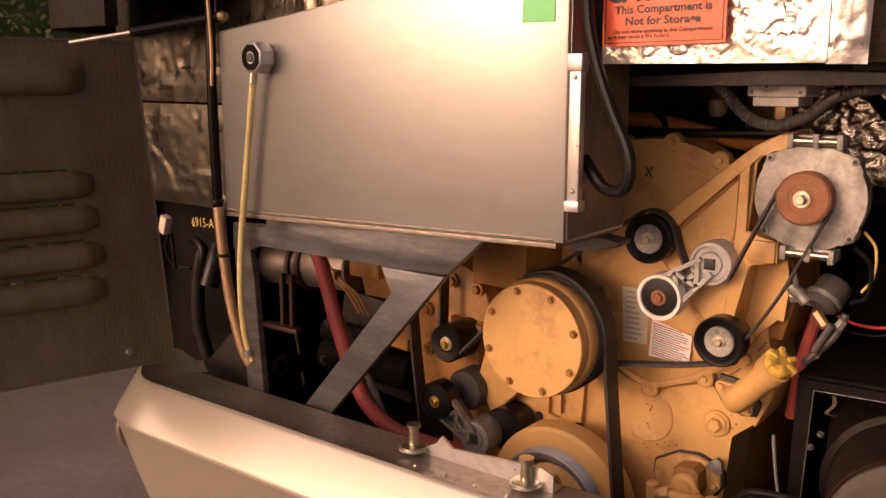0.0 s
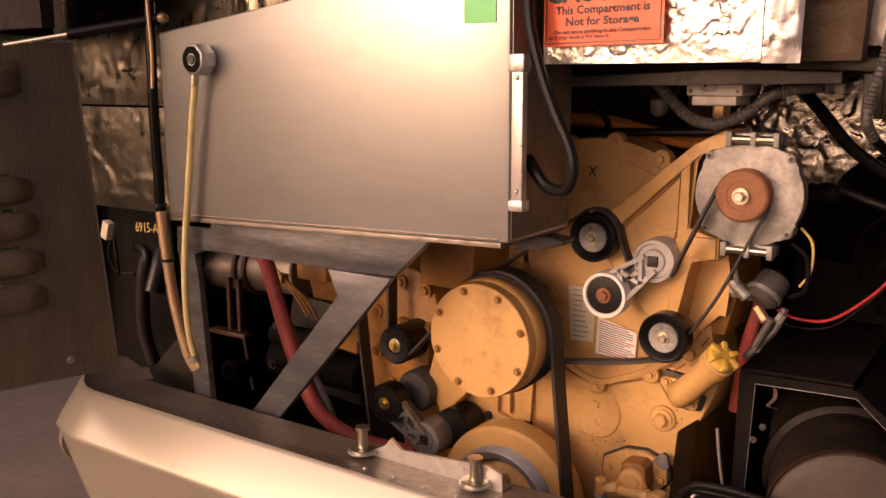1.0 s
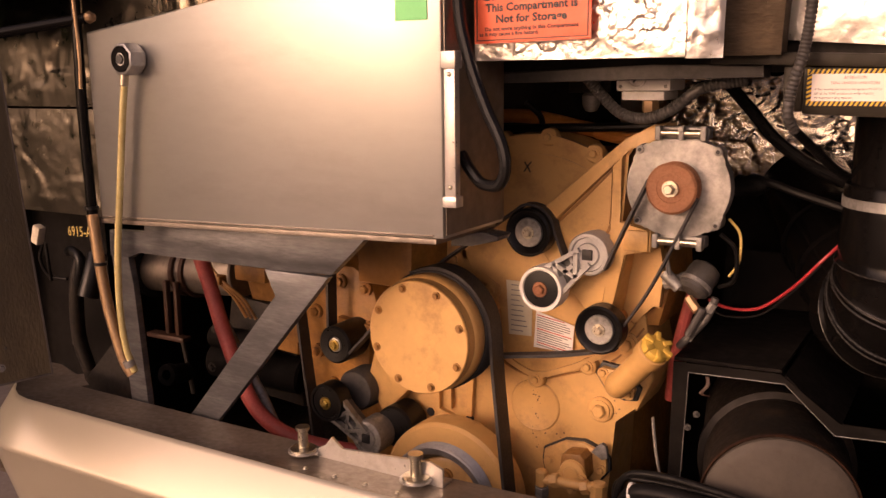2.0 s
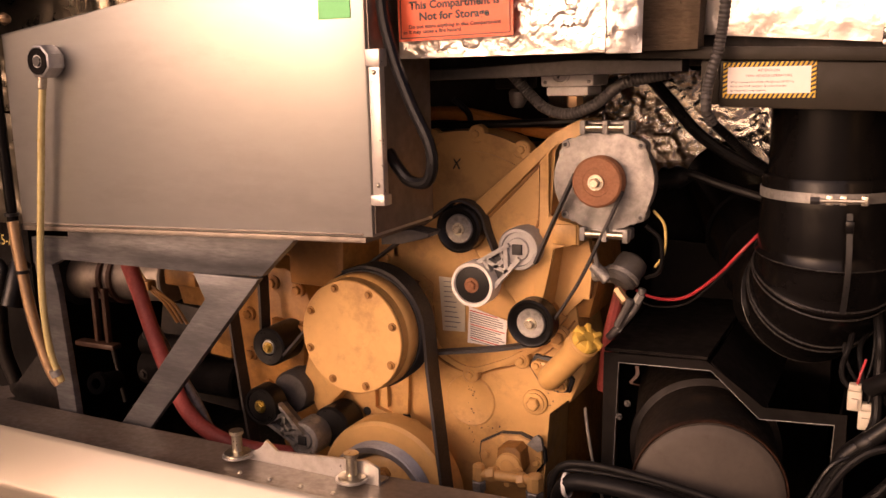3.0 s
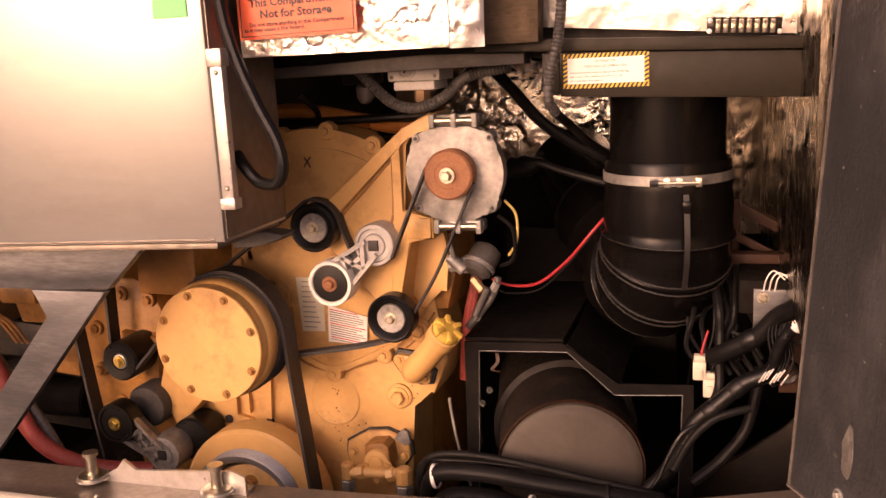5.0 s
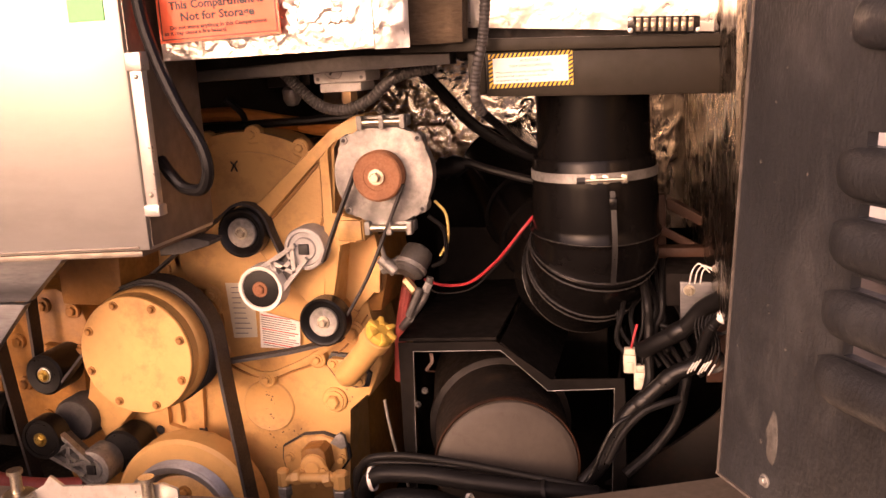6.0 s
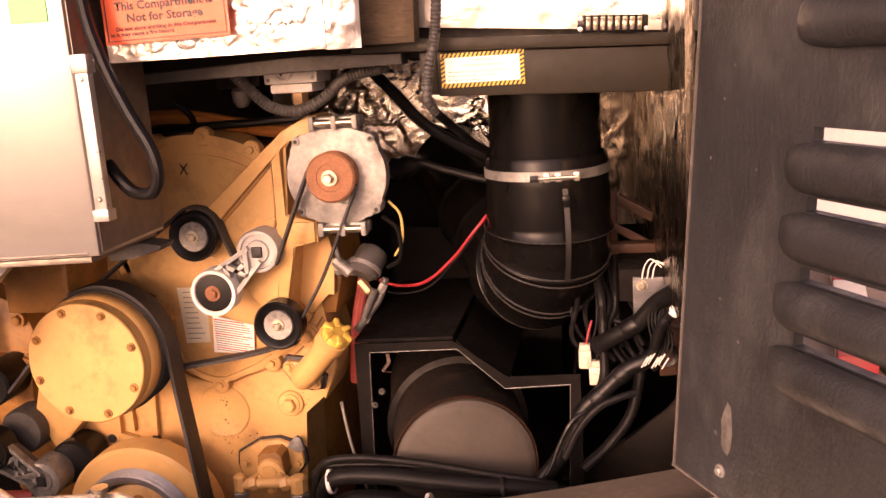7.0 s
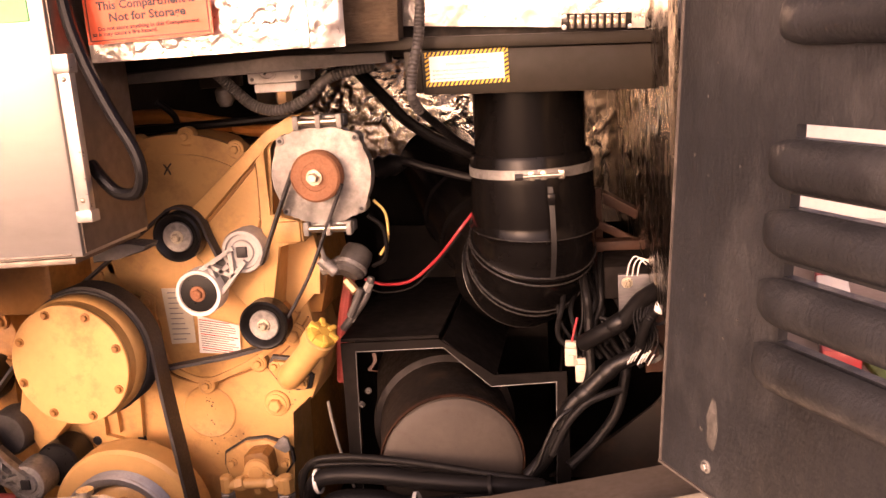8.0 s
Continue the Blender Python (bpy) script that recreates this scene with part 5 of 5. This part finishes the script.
cable("corrugated_loom", [(-0.425, 1.22, 1.390), (-0.405, 1.235, 1.362), (-0.375, 1.24, 1.334), (-0.335, 1.24, 1.325), (-0.290, 1.24, 1.340), (-0.245, 1.24, 1.372), (-0.18, 1.25, 1.385)], 0.0085, DARKGREY, "grey-black spiral wrapped loom under the valve box", "loom", 0.0012, 14)
cable("heater_hose", [(-0.262, 1.44, 1.385), (-0.225, 1.48, 1.332), (-0.182, 1.50, 1.277), (-0.12, 1.51, 1.232), (-0.06, 1.52, 1.205), (0.0, 1.56, 1.19)], 0.011, RUBBER, "thick black hose across the foil bulkhead", "hose")
cable("heater_hose", [(-0.20, 1.40, 1.205), (-0.17, 1.39, 1.215), (-0.12, 1.385, 1.20), (-0.03, 1.37, 1.178), (0.02, 1.40, 1.17)], 0.007, WIRE, "thin black hose to the air duct", "hose")
single("rubber_boot", lathe([(0, 0), (0.014, 0.004), (0.021, 0.018), (0.017, 0.030), (0.020, 0.045), (0.010, 0.07), (0, 0.07)], along((-0.235, 1.42, 1.20), (-0.16, 1.39, 1.215)), 20), RUBBER, "black rubber boot behind the alternator", "boot")
cable("orange_hose", [(-0.78, 1.44, 1.300), (-0.71, 1.44, 1.314), (-0.637, 1.44, 1.316), (-0.58, 1.44, 1.308), (-0.53, 1.45, 1.296), (-0.47, 1.50, 1.28)], 0.0135, ORANGE, "orange sleeved hose above the gear cover", "hose")
cable("orange_hose", [(-0.50, 1.46, 1.285), (-0.44, 1.44, 1.278), (-0.38, 1.44, 1.283), (-0.33, 1.46, 1.29)], 0.011, ORANGE, "short orange hose behind the bracket", "hose")
cable("black_pipe", [(-0.70, 1.42, 1.293), (-0.58, 1.42, 1.296), (-0.48, 1.43, 1.298), (-0.38, 1.44, 1.302)], 0.008, RUBBER, "black pipe above the gear cover", "pipe")
cable("black_pipe", [(-0.62, 1.40, 1.345), (-0.60, 1.42, 1.318), (-0.598, 1.43, 1.29)], 0.006, RUBBER, "short upright black pipe", "pipe")
cable("red_wire", [(-0.252, 1.36, 1.012), (-0.215, 1.35, 1.004), (-0.165, 1.34, 1.012), (-0.112, 1.32, 1.055), (-0.065, 1.30, 1.110), (-0.03, 1.33, 1.15)], 0.0027, REDWIRE, "glossy red battery wire sagging to the duct", "wire")
cable("black_wire", [(-0.250, 1.35, 1.000), (-0.215, 1.34, 0.992), (-0.160, 1.33, 1.004), (-0.110, 1.315, 1.050), (-0.066, 1.295, 1.103)], 0.0018, WIRE, "thin black wire beside the red one", "wire")
cable("red_wire", [(-0.285, 1.40, 1.03), (-0.298, 1.40, 0.98), (-0.315, 1.40, 0.90), (-0.33, 1.42, 0.80)], 0.011, REDHOSE, "dark red hose going down behind the filler", "hose")
cable("yellow_wire", [(-0.20, 1.262, 1.17), (-0.184, 1.27, 1.145), (-0.186, 1.28, 1.10), (-0.205, 1.30, 1.07)], 0.0022, CHALK, "thin yellow wire below the alternator", "wire")
cable("black_wire", [(-0.212, 1.262, 1.145), (-0.190, 1.27, 1.12), (-0.192, 1.28, 1.07), (-0.22, 1.30, 1.05)], 0.0035, WIRE, "black wire below the alternator", "wire")
single("dipstick", tube([(-0.300, 1.225, 0.835), (-0.298, 1.23, 0.80), (-0.292, 1.24, 0.74), (-0.28, 1.26, 0.66)], 0.0026, 8), WHITEALU, "thin pale dipstick wire with a bright tip", "dipstick")

# ---- wiring at the sill ----
for pts, r, lab in (
    ([(-0.335, 1.18, 0.56), (-0.335, 1.15, 0.68), (-0.315, 1.13, 0.762), (-0.26, 1.125, 0.782), (-0.16, 1.125, 0.776), (-0.04, 1.13, 0.755), (0.05, 1.14, 0.735), (0.10, 1.16, 0.70)], 0.0060, "black cable arching along the sill"),
    ([(-0.320, 1.17, 0.56), (-0.318, 1.14, 0.68), (-0.295, 1.12, 0.745), (-0.22, 1.115, 0.757), (-0.12, 1.115, 0.748), (-0.02, 1.12, 0.738), (0.06, 1.14, 0.725)], 0.0140, "thick taped black cable along the sill"),
    ([(-0.300, 1.15, 0.56), (-0.296, 1.115, 0.66), (-0.270, 1.10, 0.715), (-0.20, 1.10, 0.722), (-0.13, 1.10, 0.708), (-0.05, 1.11, 0.712), (0.05, 1.13, 0.715)], 0.0165, "thickest black cable along the sill"),
    ([(-0.345, 1.19, 0.58), (-0.340, 1.16, 0.70), (-0.325, 1.14, 0.752), (-0.27, 1.13, 0.768), (-0.15, 1.135, 0.764), (-0.03, 1.14, 0.748)], 0.0045, "thin black cable along the sill"),
    ([(-0.14, 1.09, 0.690), (-0.08, 1.095, 0.695), (-0.02, 1.10, 0.708), (0.02, 1.12, 0.722)], 0.0060, "black cable end lying on the sill"),
):
    cable("sill_cable", pts, r, WIRE, lab, "cable", 0, 12, "sill cables")
for x, y, z, r in ((-0.135, 1.100, 0.712, 0.020), (-0.02, 1.118, 0.735, 0.018), (-0.30, 1.125, 0.74, 0.018)):
    single("cable_tie", lathe([(r, 0), (r + 0.002, 0), (r + 0.002, 0.006), (r, 0.006)], Matrix.Translation((x, y, z)) @ Matrix.Rotation(radians(80), 4, "Y"), 20), GREYBOX if x < -0.1 else WIRE, "thin cable tie round the sill cables", "cable tie", "cable ties")
mnt = thing("engine_mount", (-0.24, 1.10, 0.64), "grimy bolted engine mount on the sill", "mount")
part("pad", box(-0.275, -0.205, 1.06, 1.13, 0.6855, 0.70, 0.004), ALU_OLD, mnt)
part("nut", lathe([(0, 0.022), (0.012, 0.022), (0.014, 0.018), (0.014, 0.006), (0.024, 0.004), (0.024, 0)], Matrix.Translation((-0.24, 1.085, 0.70)), 6), ALU_OLD, mnt)

har = thing("wiring_harness", (0.15, 1.2, 0.75), "taped black wiring harness with striped loose wires", "harness")
part("trunk", tube([(0.265, 1.15, 1.062), (0.250, 1.17, 1.035), (0.220, 1.20, 1.007), (0.193, 1.21, 0.973), (0.155, 1.22, 0.947), (0.128, 1.24, 0.926)], 0.0135, 14), WIRE, har, "taped upper trunk")
part("trunk", tube([(0.235, 1.22, 0.955), (0.222, 1.20, 0.935), (0.205, 1.19, 0.920), (0.174, 1.19, 0.904), (0.136, 1.19, 0.867), (0.106, 1.19, 0.838), (0.083, 1.19, 0.786), (0.060, 1.19, 0.748), (0.035, 1.18, 0.722)], 0.0125, 14), RUBBER, har, "taped lower trunk")
part("corrugated_sleeve", tube([(0.262, 1.14, 1.03), (0.238, 1.15, 1.005), (0.222, 1.16, 0.975), (0.215, 1.17, 0.945)], 0.0075, 12, 8, 0.0012), WIRE, har)
part("branch", tube([(0.120, 1.36, 1.06), (0.136, 1.27, 1.004), (0.139, 1.26, 0.960), (0.138, 1.25, 0.925), (0.139, 1.24, 0.880), (0.130, 1.22, 0.855)], 0.0075, 10), WIRE, har)
part("branch", tube([(0.105, 1.36, 1.04), (0.098, 1.27, 0.985), (0.089, 1.26, 0.950), (0.091, 1.26, 0.928), (0.104, 1.26, 0.912)], 0.0042, 8), WIRE, har)
part("branch", tube([(0.200, 1.27, 0.905), (0.194, 1.26, 0.860), (0.178, 1.25, 0.802), (0.142, 1.24, 0.755), (0.100, 1.22, 0.722)], 0.0085, 10, 8, 0.0008), WIRE, har)
part("branch", tube([(0.185, 1.185, 0.868), (0.160, 1.178, 0.862), (0.130, 1.175, 0.848), (0.100, 1.172, 0.815), (0.075, 1.17, 0.765)], 0.0060, 10), WIRE, har)
part("branch", tube([(0.128, 1.19, 0.845), (0.090, 1.172, 0.828), (0.068, 1.168, 0.790), (0.052, 1.166, 0.750), (0.030, 1.165, 0.718)], 0.0036, 8), RUBBER, har)
for k in range(12):
    x0, z0 = random.uniform(0.105, 0.165), random.uniform(0.99, 1.05)
    x1, z1 = x0 + random.uniform(-0.015, 0.045), random.uniform(0.90, 0.96)
    bow, r = random.uniform(-0.03, 0.02), random.choice((0.0022, 0.003, 0.004, 0.005))
    part("wire", tube([(x0, 1.36, z0), ((x0 + x1) / 2 + bow, 1.30, z0 * 0.6 + z1 * 0.4), ((x0 + x1) / 2 + bow * 0.8, 1.285, z0 * 0.3 + z1 * 0.7), (x1, 1.27, z1), (x1 + 0.02, 1.25, z1 - 0.025)], r, 8), WIRE, har)
for k in range(7):
    c = Vector((0.196 + 0.005 * k, 1.178 - 0.001 * k, 0.912 + 0.003 * (k % 3)))
    part("striped_wire", tube([c, c + Vector((0.004, -0.006, 0.010)), c + Vector((0.010, -0.002, 0.018))], 0.0013, 6), GREYBOX, har, "striped loose wire end")
    part("wire", tube([c + Vector((0.010, -0.002, 0.018)), c + Vector((0.016, 0, 0.04)), c + Vector((0.012, 0.012, 0.07)), c + Vector((0.02, 0.02, 0.10))], 0.0017, 6), WIRE, har)
for a, b in (((0.136, 0.867), (0.106, 0.838)), ((0.106, 0.838), (0.083, 0.786)), ((0.174, 0.904), (0.136, 0.867))):
    part("tape_wrap", lathe([(0.0130, 0), (0.0142, 0.003), (0.0142, 0.018), (0.0130, 0.021)], along((a[0], 1.19, a[1]), (b[0], 1.19, b[1])), 16), RUBBER, har)
part("tape_wrap", lathe([(0.0140, 0), (0.0152, 0.003), (0.0152, 0.022), (0.0140, 0.025)], along((0.193, 1.21, 0.973), (0.155, 1.22, 0.947)), 16), RUBBER, har)
part("white_tag", lathe([(0.0085, 0), (0.0092, 0.001), (0.0092, 0.018), (0.0085, 0.019)], along((0.252, 1.145, 1.02), (0.236, 1.15, 1.0)), 14), PAPER, har, "white paper tag on a wire")
for x, z in ((0.109, 0.902), (0.125, 0.874)):
    cn = thing("wire_connector", (x, 1.25, z), "ivory plastic wire connector hanging from black wires", "connector", "wire connectors")
    part("housing", box(x - 0.010, x + 0.010, 1.242, 1.260, z - 0.016, z + 0.014, 0.002), CONN, cn)
    part("latch", box(x - 0.005, x + 0.005, 1.238, 1.2425, z - 0.012, z + 0.004, 0.001), CONN, cn)
    part("mate", box(x - 0.0085, x + 0.0085, 1.244, 1.258, z + 0.0145, z + 0.024, 0.001), CONN, cn)
    part("lead", tube([(x + 0.002, 1.25, z + 0.022), (x + 0.006, 1.252, z + 0.04), (x + 0.012, 1.262, z + 0.06)], 0.002, 8), REDWIRE if x < 0.12 else WIRE, cn)

ecu = thing("control_box", (0.26, 1.27, 0.9), "black control box with a pale mounting plate", "box")
part("case", box(0.20, 0.34, 1.285, 1.42, 0.99, 1.045, 0.004), BLACK, ecu)
part("plate", prism([(0.222, 1.035), (0.268, 1.035), (0.272, 1.03), (0.272, 0.965), (0.222, 0.950)], 1.268, 1.272, 0.001), GREY, ecu, "pale bare metal plate")
part("lower_plate", prism([(0.2725, 1.03), (0.320, 1.02), (0.320, 0.872), (0.262, 0.868), (0.262, 0.905), (0.2725, 0.962)], 1.270, 1.274, 0.001), BROWNSTEEL, ecu, "brown primed lower plate")
bolt(ecu, 0.236, 1.268, 1.022, 0.006, 0.006, ZINC)
part("grommet", lathe([(0.012, 0.004), (0.018, 0.006), (0.020, 0.002), (0.020, 0)], facing(0.272, 1.268, 0.905), 24), RUBBER, ecu)
part("grommet", lathe([(0.010, 0.004), (0.014, 0.006), (0.016, 0.002), (0.016, 0)], facing(0.284, 1.268, 0.965), 24), RUBBER, ecu)
for k in range(3):
    c = Vector((0.236 + 0.008 * k, 1.262, 1.035))
    part("loop_wire", tube([c, c + Vector((0.004, -0.01, 0.022)), c + Vector((0.014, -0.012, 0.034 - 0.003 * k)), c + Vector((0.030, -0.01, 0.020))], 0.0012, 6), PAPER, ecu, "white looped wire")

ecu.location += Vector((-0.034, 0, -0.005))

fr = thing("angle_iron_rack", (0.26, 1.5, 1.1), "brown primed angle iron frame beside the duct", "frame")
part("angle", prism([(0.170, 1.138), (0.238, 1.098), (0.238, 1.078), (0.170, 1.114)], 1.45, 1.456, 0.001), BROWNSTEEL, fr)
part("angle_top", strap([(0.170, 1.435, 1.138), (0.204, 1.435, 1.118), (0.238, 1.435, 1.098)], 0.04, 0.004), BROWNSTEEL, fr)
part("crossbar", box(0.13, 0.238, 1.40, 1.43, 1.036, 1.056, 0.002), BROWNSTEEL, fr)
part("diagonal", prism([(0.140, 1.100), (0.228, 1.052), (0.228, 1.036), (0.140, 1.084)], 1.432, 1.438, 0.001), BROWNSTEEL, fr)
part("post", box(0.150, 0.168, 1.457, 1.48, 0.98, 1.14, 0.002), BROWNSTEEL, fr)
single("wheel_arch_plate", prism([(0.06, 0.66), (0.345, 0.66), (0.345, 0.905), (0.30, 0.86), (0.24, 0.79), (0.17, 0.735)], 1.30, 1.312, 0.002), SOOT, "dark sloping plate at the bay corner", "plate")

# ---- the dark side of the engine, seen through the frame ----
turbo = thing("exhaust_pipe", (-1.58, 1.44, 0.87), "sooty bare metal exhaust pipe with clamps", "pipe")
part("pipe", rod((-1.72, 1.44, 0.905), (-1.40, 1.44, 0.925), 0.058, 32, None, 0.004), STEEL_SIDE, turbo)
part("flange", lathe([(0.05, 0), (0.075, 0.004), (0.075, 0.018), (0.06, 0.022)], along((-1.73, 1.44, 0.904), (-1.40, 1.44, 0.925)), 32), SOOT, turbo)
for x in (-1.60, -1.565):
    part("clamp", lathe([(0.058, 0), (0.066, 0), (0.066, 0.012), (0.058, 0.012)], along((x, 1.44, 0.9125), (-1.40, 1.44, 0.925)), 32), BROWNSTEEL, turbo)
    part("clamp_leg", box(x - 0.006, x + 0.006, 1.36, 1.375, 0.76, 0.90, 0.002), BROWNSTEEL, turbo)
part("bracket", box(-1.66, -1.53, 1.345, 1.375, 0.752, 0.765, 0.003), BROWNSTEEL, turbo)
part("hanger", rod((-1.545, 1.36, 0.75), (-1.52, 1.36, 0.62), 0.006, 8), SOOT, turbo)
cable("red_hose", [(-1.31, 1.19, 1.075), (-1.293, 1.195, 1.02), (-1.272, 1.20, 0.95), (-1.247, 1.20, 0.875), (-1.210, 1.20, 0.785), (-1.165, 1.20, 0.705), (-1.11, 1.21, 0.66), (-1.03, 1.22, 0.640), (-0.93, 1.25, 0.63)], 0.0165, REDHOSE, "dusty dark red coolant hose behind the brace", "hose", 0, 18)
cable("grey_hose", [(-1.27, 1.23, 0.87), (-1.22, 1.23, 0.79), (-1.17, 1.24, 0.70), (-1.13, 1.25, 0.60)], 0.011, ALU_OLD, "braided grey hose beside the red one", "hose", 0.0008, 12)
inj = thing("injection_pump", (-1.22, 1.36, 0.95), "dirty yellow fuel injection pump with thin pipes", "pump")
part("body", prism([(-1.27, 0.90), (-1.19, 0.90), (-1.17, 0.97), (-1.19, 1.05), (-1.27, 1.06), (-1.30, 1.00)], 1.32, 1.42, 0.008), YELLOW_GRIME_SHADE, inj)
part("head", box(-1.29, -1.20, 1.29, 1.33, 0.95, 0.985, 0.005), YELLOW_GRIME_SHADE, inj)
part("neck", rod((-1.24, 1.34, 1.03), (-1.25, 1.34, 1.10), 0.022, 16), YELLOW_GRIME_SHADE, inj)
for k in range(3):
    part("fuel_pipe", tube([(-1.30, 1.27, 1.05 - 0.012 * k), (-1.345 + 0.004 * k, 1.262, 1.045 - 0.010 * k), (-1.352 + 0.012 * k, 1.26, 1.00 - 0.01 * k), (-1.315 + 0.014 * k, 1.26, 0.955 - 0.004 * k), (-1.275 + 0.014 * k, 1.27, 0.915), (-1.25 + 0.014 * k, 1.28, 0.87)], 0.0034, 8), YELLOW_GRIME_SHADE, inj)
part("clamp_block", box(-1.325, -1.295, 1.248, 1.272, 0.945, 0.965, 0.002), YELLOW_GRIME_SHADE, inj)
for k, (x, z) in enumerate(((-1.20, 0.84), (-1.24, 0.80), (-1.16, 0.86))):
    part("lower_body", prism([(x - 0.035, z - 0.04), (x + 0.03, z - 0.045), (x + 0.035, z + 0.02), (x - 0.02, z + 0.035)], 1.37 + 0.03 * k, 1.46, 0.006), YELLOW_GRIME_SHADE, inj)
starter = thing("starter_motor", (-1.42, 1.45, 0.65), "sooty black starter motor and oily brackets", "motor")
part("body", rod((-1.50, 1.42, 0.70), (-1.24, 1.46, 0.68), 0.045, 28, None, 0.006), BLACK, starter)
part("solenoid", rod((-1.46, 1.38, 0.775), (-1.30, 1.40, 0.765), 0.028, 20, None, 0.004), BLACK, starter)
for x, z in ((-1.43, 0.80), (-1.39, 0.805), (-1.34, 0.72), (-1.45, 0.70)):
    bolt(starter, x, 1.36, z, 0.008, 0.008, SOOT)
part("bracket", prism([(-1.52, 0.62), (-1.25, 0.60), (-1.28, 0.84), (-1.47, 0.86)], 1.462, 1.475, 0.003), SOOT, starter)
part("coupling", lathe([(0.012, 0), (0.024, 0.0), (0.026, 0.012), (0.022, 0.02), (0.022, 0.07), (0, 0.07)], along((-1.42, 1.19, 0.735), (-1.43, 1.26, 0.72)), 22), BLACK, starter, "open black hose coupling")
single("gusset_plate", prism([(-1.60, 0.70), (-1.37, 0.70), (-1.37, 0.895), (-1.41, 0.88)], 1.085, 1.091, 0.001), SOOT, "sooty brown triangular plate behind the drain pipe", "plate")
for pts, r, mt, lab in (
    ([(-1.675, 1.19, 0.985), (-1.685, 1.18, 0.95), (-1.70, 1.18, 0.88), (-1.715, 1.19, 0.78), (-1.70, 1.2, 0.70)], 0.017, SOOT, "sooty brown pipe beside the engine"),
    ([(-1.74, 1.20, 0.99), (-1.70, 1.18, 1.0), (-1.66, 1.17, 0.985), (-1.67, 1.17, 0.94), (-1.72, 1.19, 0.88), (-1.74, 1.20, 0.76)], 0.011, RUBBER, "black hose looping low beside the engine"),
    ([(-1.635, 1.20, 0.99), (-1.625, 1.18, 0.96), (-1.63, 1.16, 0.90)], 0.024, RUBBER, "bundle of ribbed black hose"),
    ([(-1.75, 1.14, 1.02), (-1.765, 1.14, 0.98), (-1.75, 1.15, 0.94), (-1.70, 1.16, 0.935)], 0.004, WIRE, "thin black wire from the ivory plug"),
    ([(-1.74, 1.14, 1.02), (-1.735, 1.14, 0.97), (-1.745, 1.15, 0.93)], 0.004, WIRE, "thin black wire beside the plug"),
):
    cable("side_hose", pts, r, mt, lab, "hose", 0, 12, "hoses at the bay side")
pl = thing("wire_plug", (-1.745, 1.14, 1.04), "ivory plastic wire plug beside the foil", "connector")
bm = box(-0.012, 0.012, -0.01, 0.01, -0.022, 0.022, 0.003)
bm.transform(Matrix.Translation((-1.735, 1.12, 1.045)) @ Matrix.Rotation(radians(20), 4, "Y"))
part("housing", bm, CONN, pl)
note = thing("painted_number", (-1.8, 1.27, 1.0), "yellow hand-painted characters on the black panel", "writing")
writing("6915-A", 0.036, upright(-1.812, 1.2885, 1.008, 2), CHALK, note, "painted_characters", 0.85)

# ---- outside ----
def hedge():
    rng = np.random.default_rng(4)
    n = 42000
    u, v = rng.uniform(0, 1, n), rng.uniform(0, 1, n)
    c = np.stack([-5.2 + 0.9 * u + rng.normal(0, 0.12, n), -1.0 + 8.0 * u, 0.05 + 3.2 * v], 1)
    c[:, 0] += 0.15 * np.sin(c[:, 1] * 3) + 0.1 * np.sin(c[:, 2] * 5)
    a = rng.normal(0, 1, (n, 3))
    a /= np.linalg.norm(a, axis=1)[:, None]
    b = np.cross(a, rng.normal(0, 1, (n, 3)))
    b /= np.linalg.norm(b, axis=1)[:, None]
    s = rng.uniform(0.014, 0.034, n)[:, None]
    verts = np.stack([c - a * s, c + b * s * 0.5, c + a * s, c - b * s * 0.5], 1).reshape(-1, 3)
    me = bpy.data.meshes.new("hedge")
    me.from_pydata(verts.tolist(), [], np.arange(4 * n).reshape(-1, 4).tolist())
    me.materials.append(LEAF)
    return tagged(new("hedge", me), "dense green clipped hedge behind the coach", "hedge", kind="stuff")


hedge()
single("hedge_core", box(-5.6, -5.1, -1.5, 7.5, 0, 3.1, 0.1), GRASS, "dark woody inside of the hedge", "hedge", kind="stuff")
single("lawn", box(1.235, 12.0, 2.4, 3.78, 0.0, 0.03, 0.01), GRASS, "strip of bright green lawn beside the yard", kind="structure")
# Near-white ground: the sunlit brightness is painted into it.
single("path", box(0.9, 14.0, 5.4, 6.48, 0.0, 0.025, 0.005), PAPER, "pale forecourt beyond the yard, sunlit brightness put into its colour", kind="structure")
kerb = thing("painted_kerb", (1.1, 3.4, 0), "red and white painted kerb blocks beside the yard", "kerb")
for k in range(7):
    bm = box(-0.075, 0.075, 0.30 * k, 0.30 * k + 0.292, 0.0, 0.13, 0.012)
    bm.transform(Matrix.Translation((1.10, 3.42, 0)) @ Matrix.Rotation(radians(-12), 4, "Z"))
    part("kerb_block", bm, PAPER if k % 2 else REDWIRE, kerb)
# Added wall that catches the sun, so the door slots look bright.
single("wall_house", box(0.8, 14.0, 6.5, 6.8, 0, 3.4), PAPER, "pale wall added as a bright backdrop behind the door slots", kind="structure")
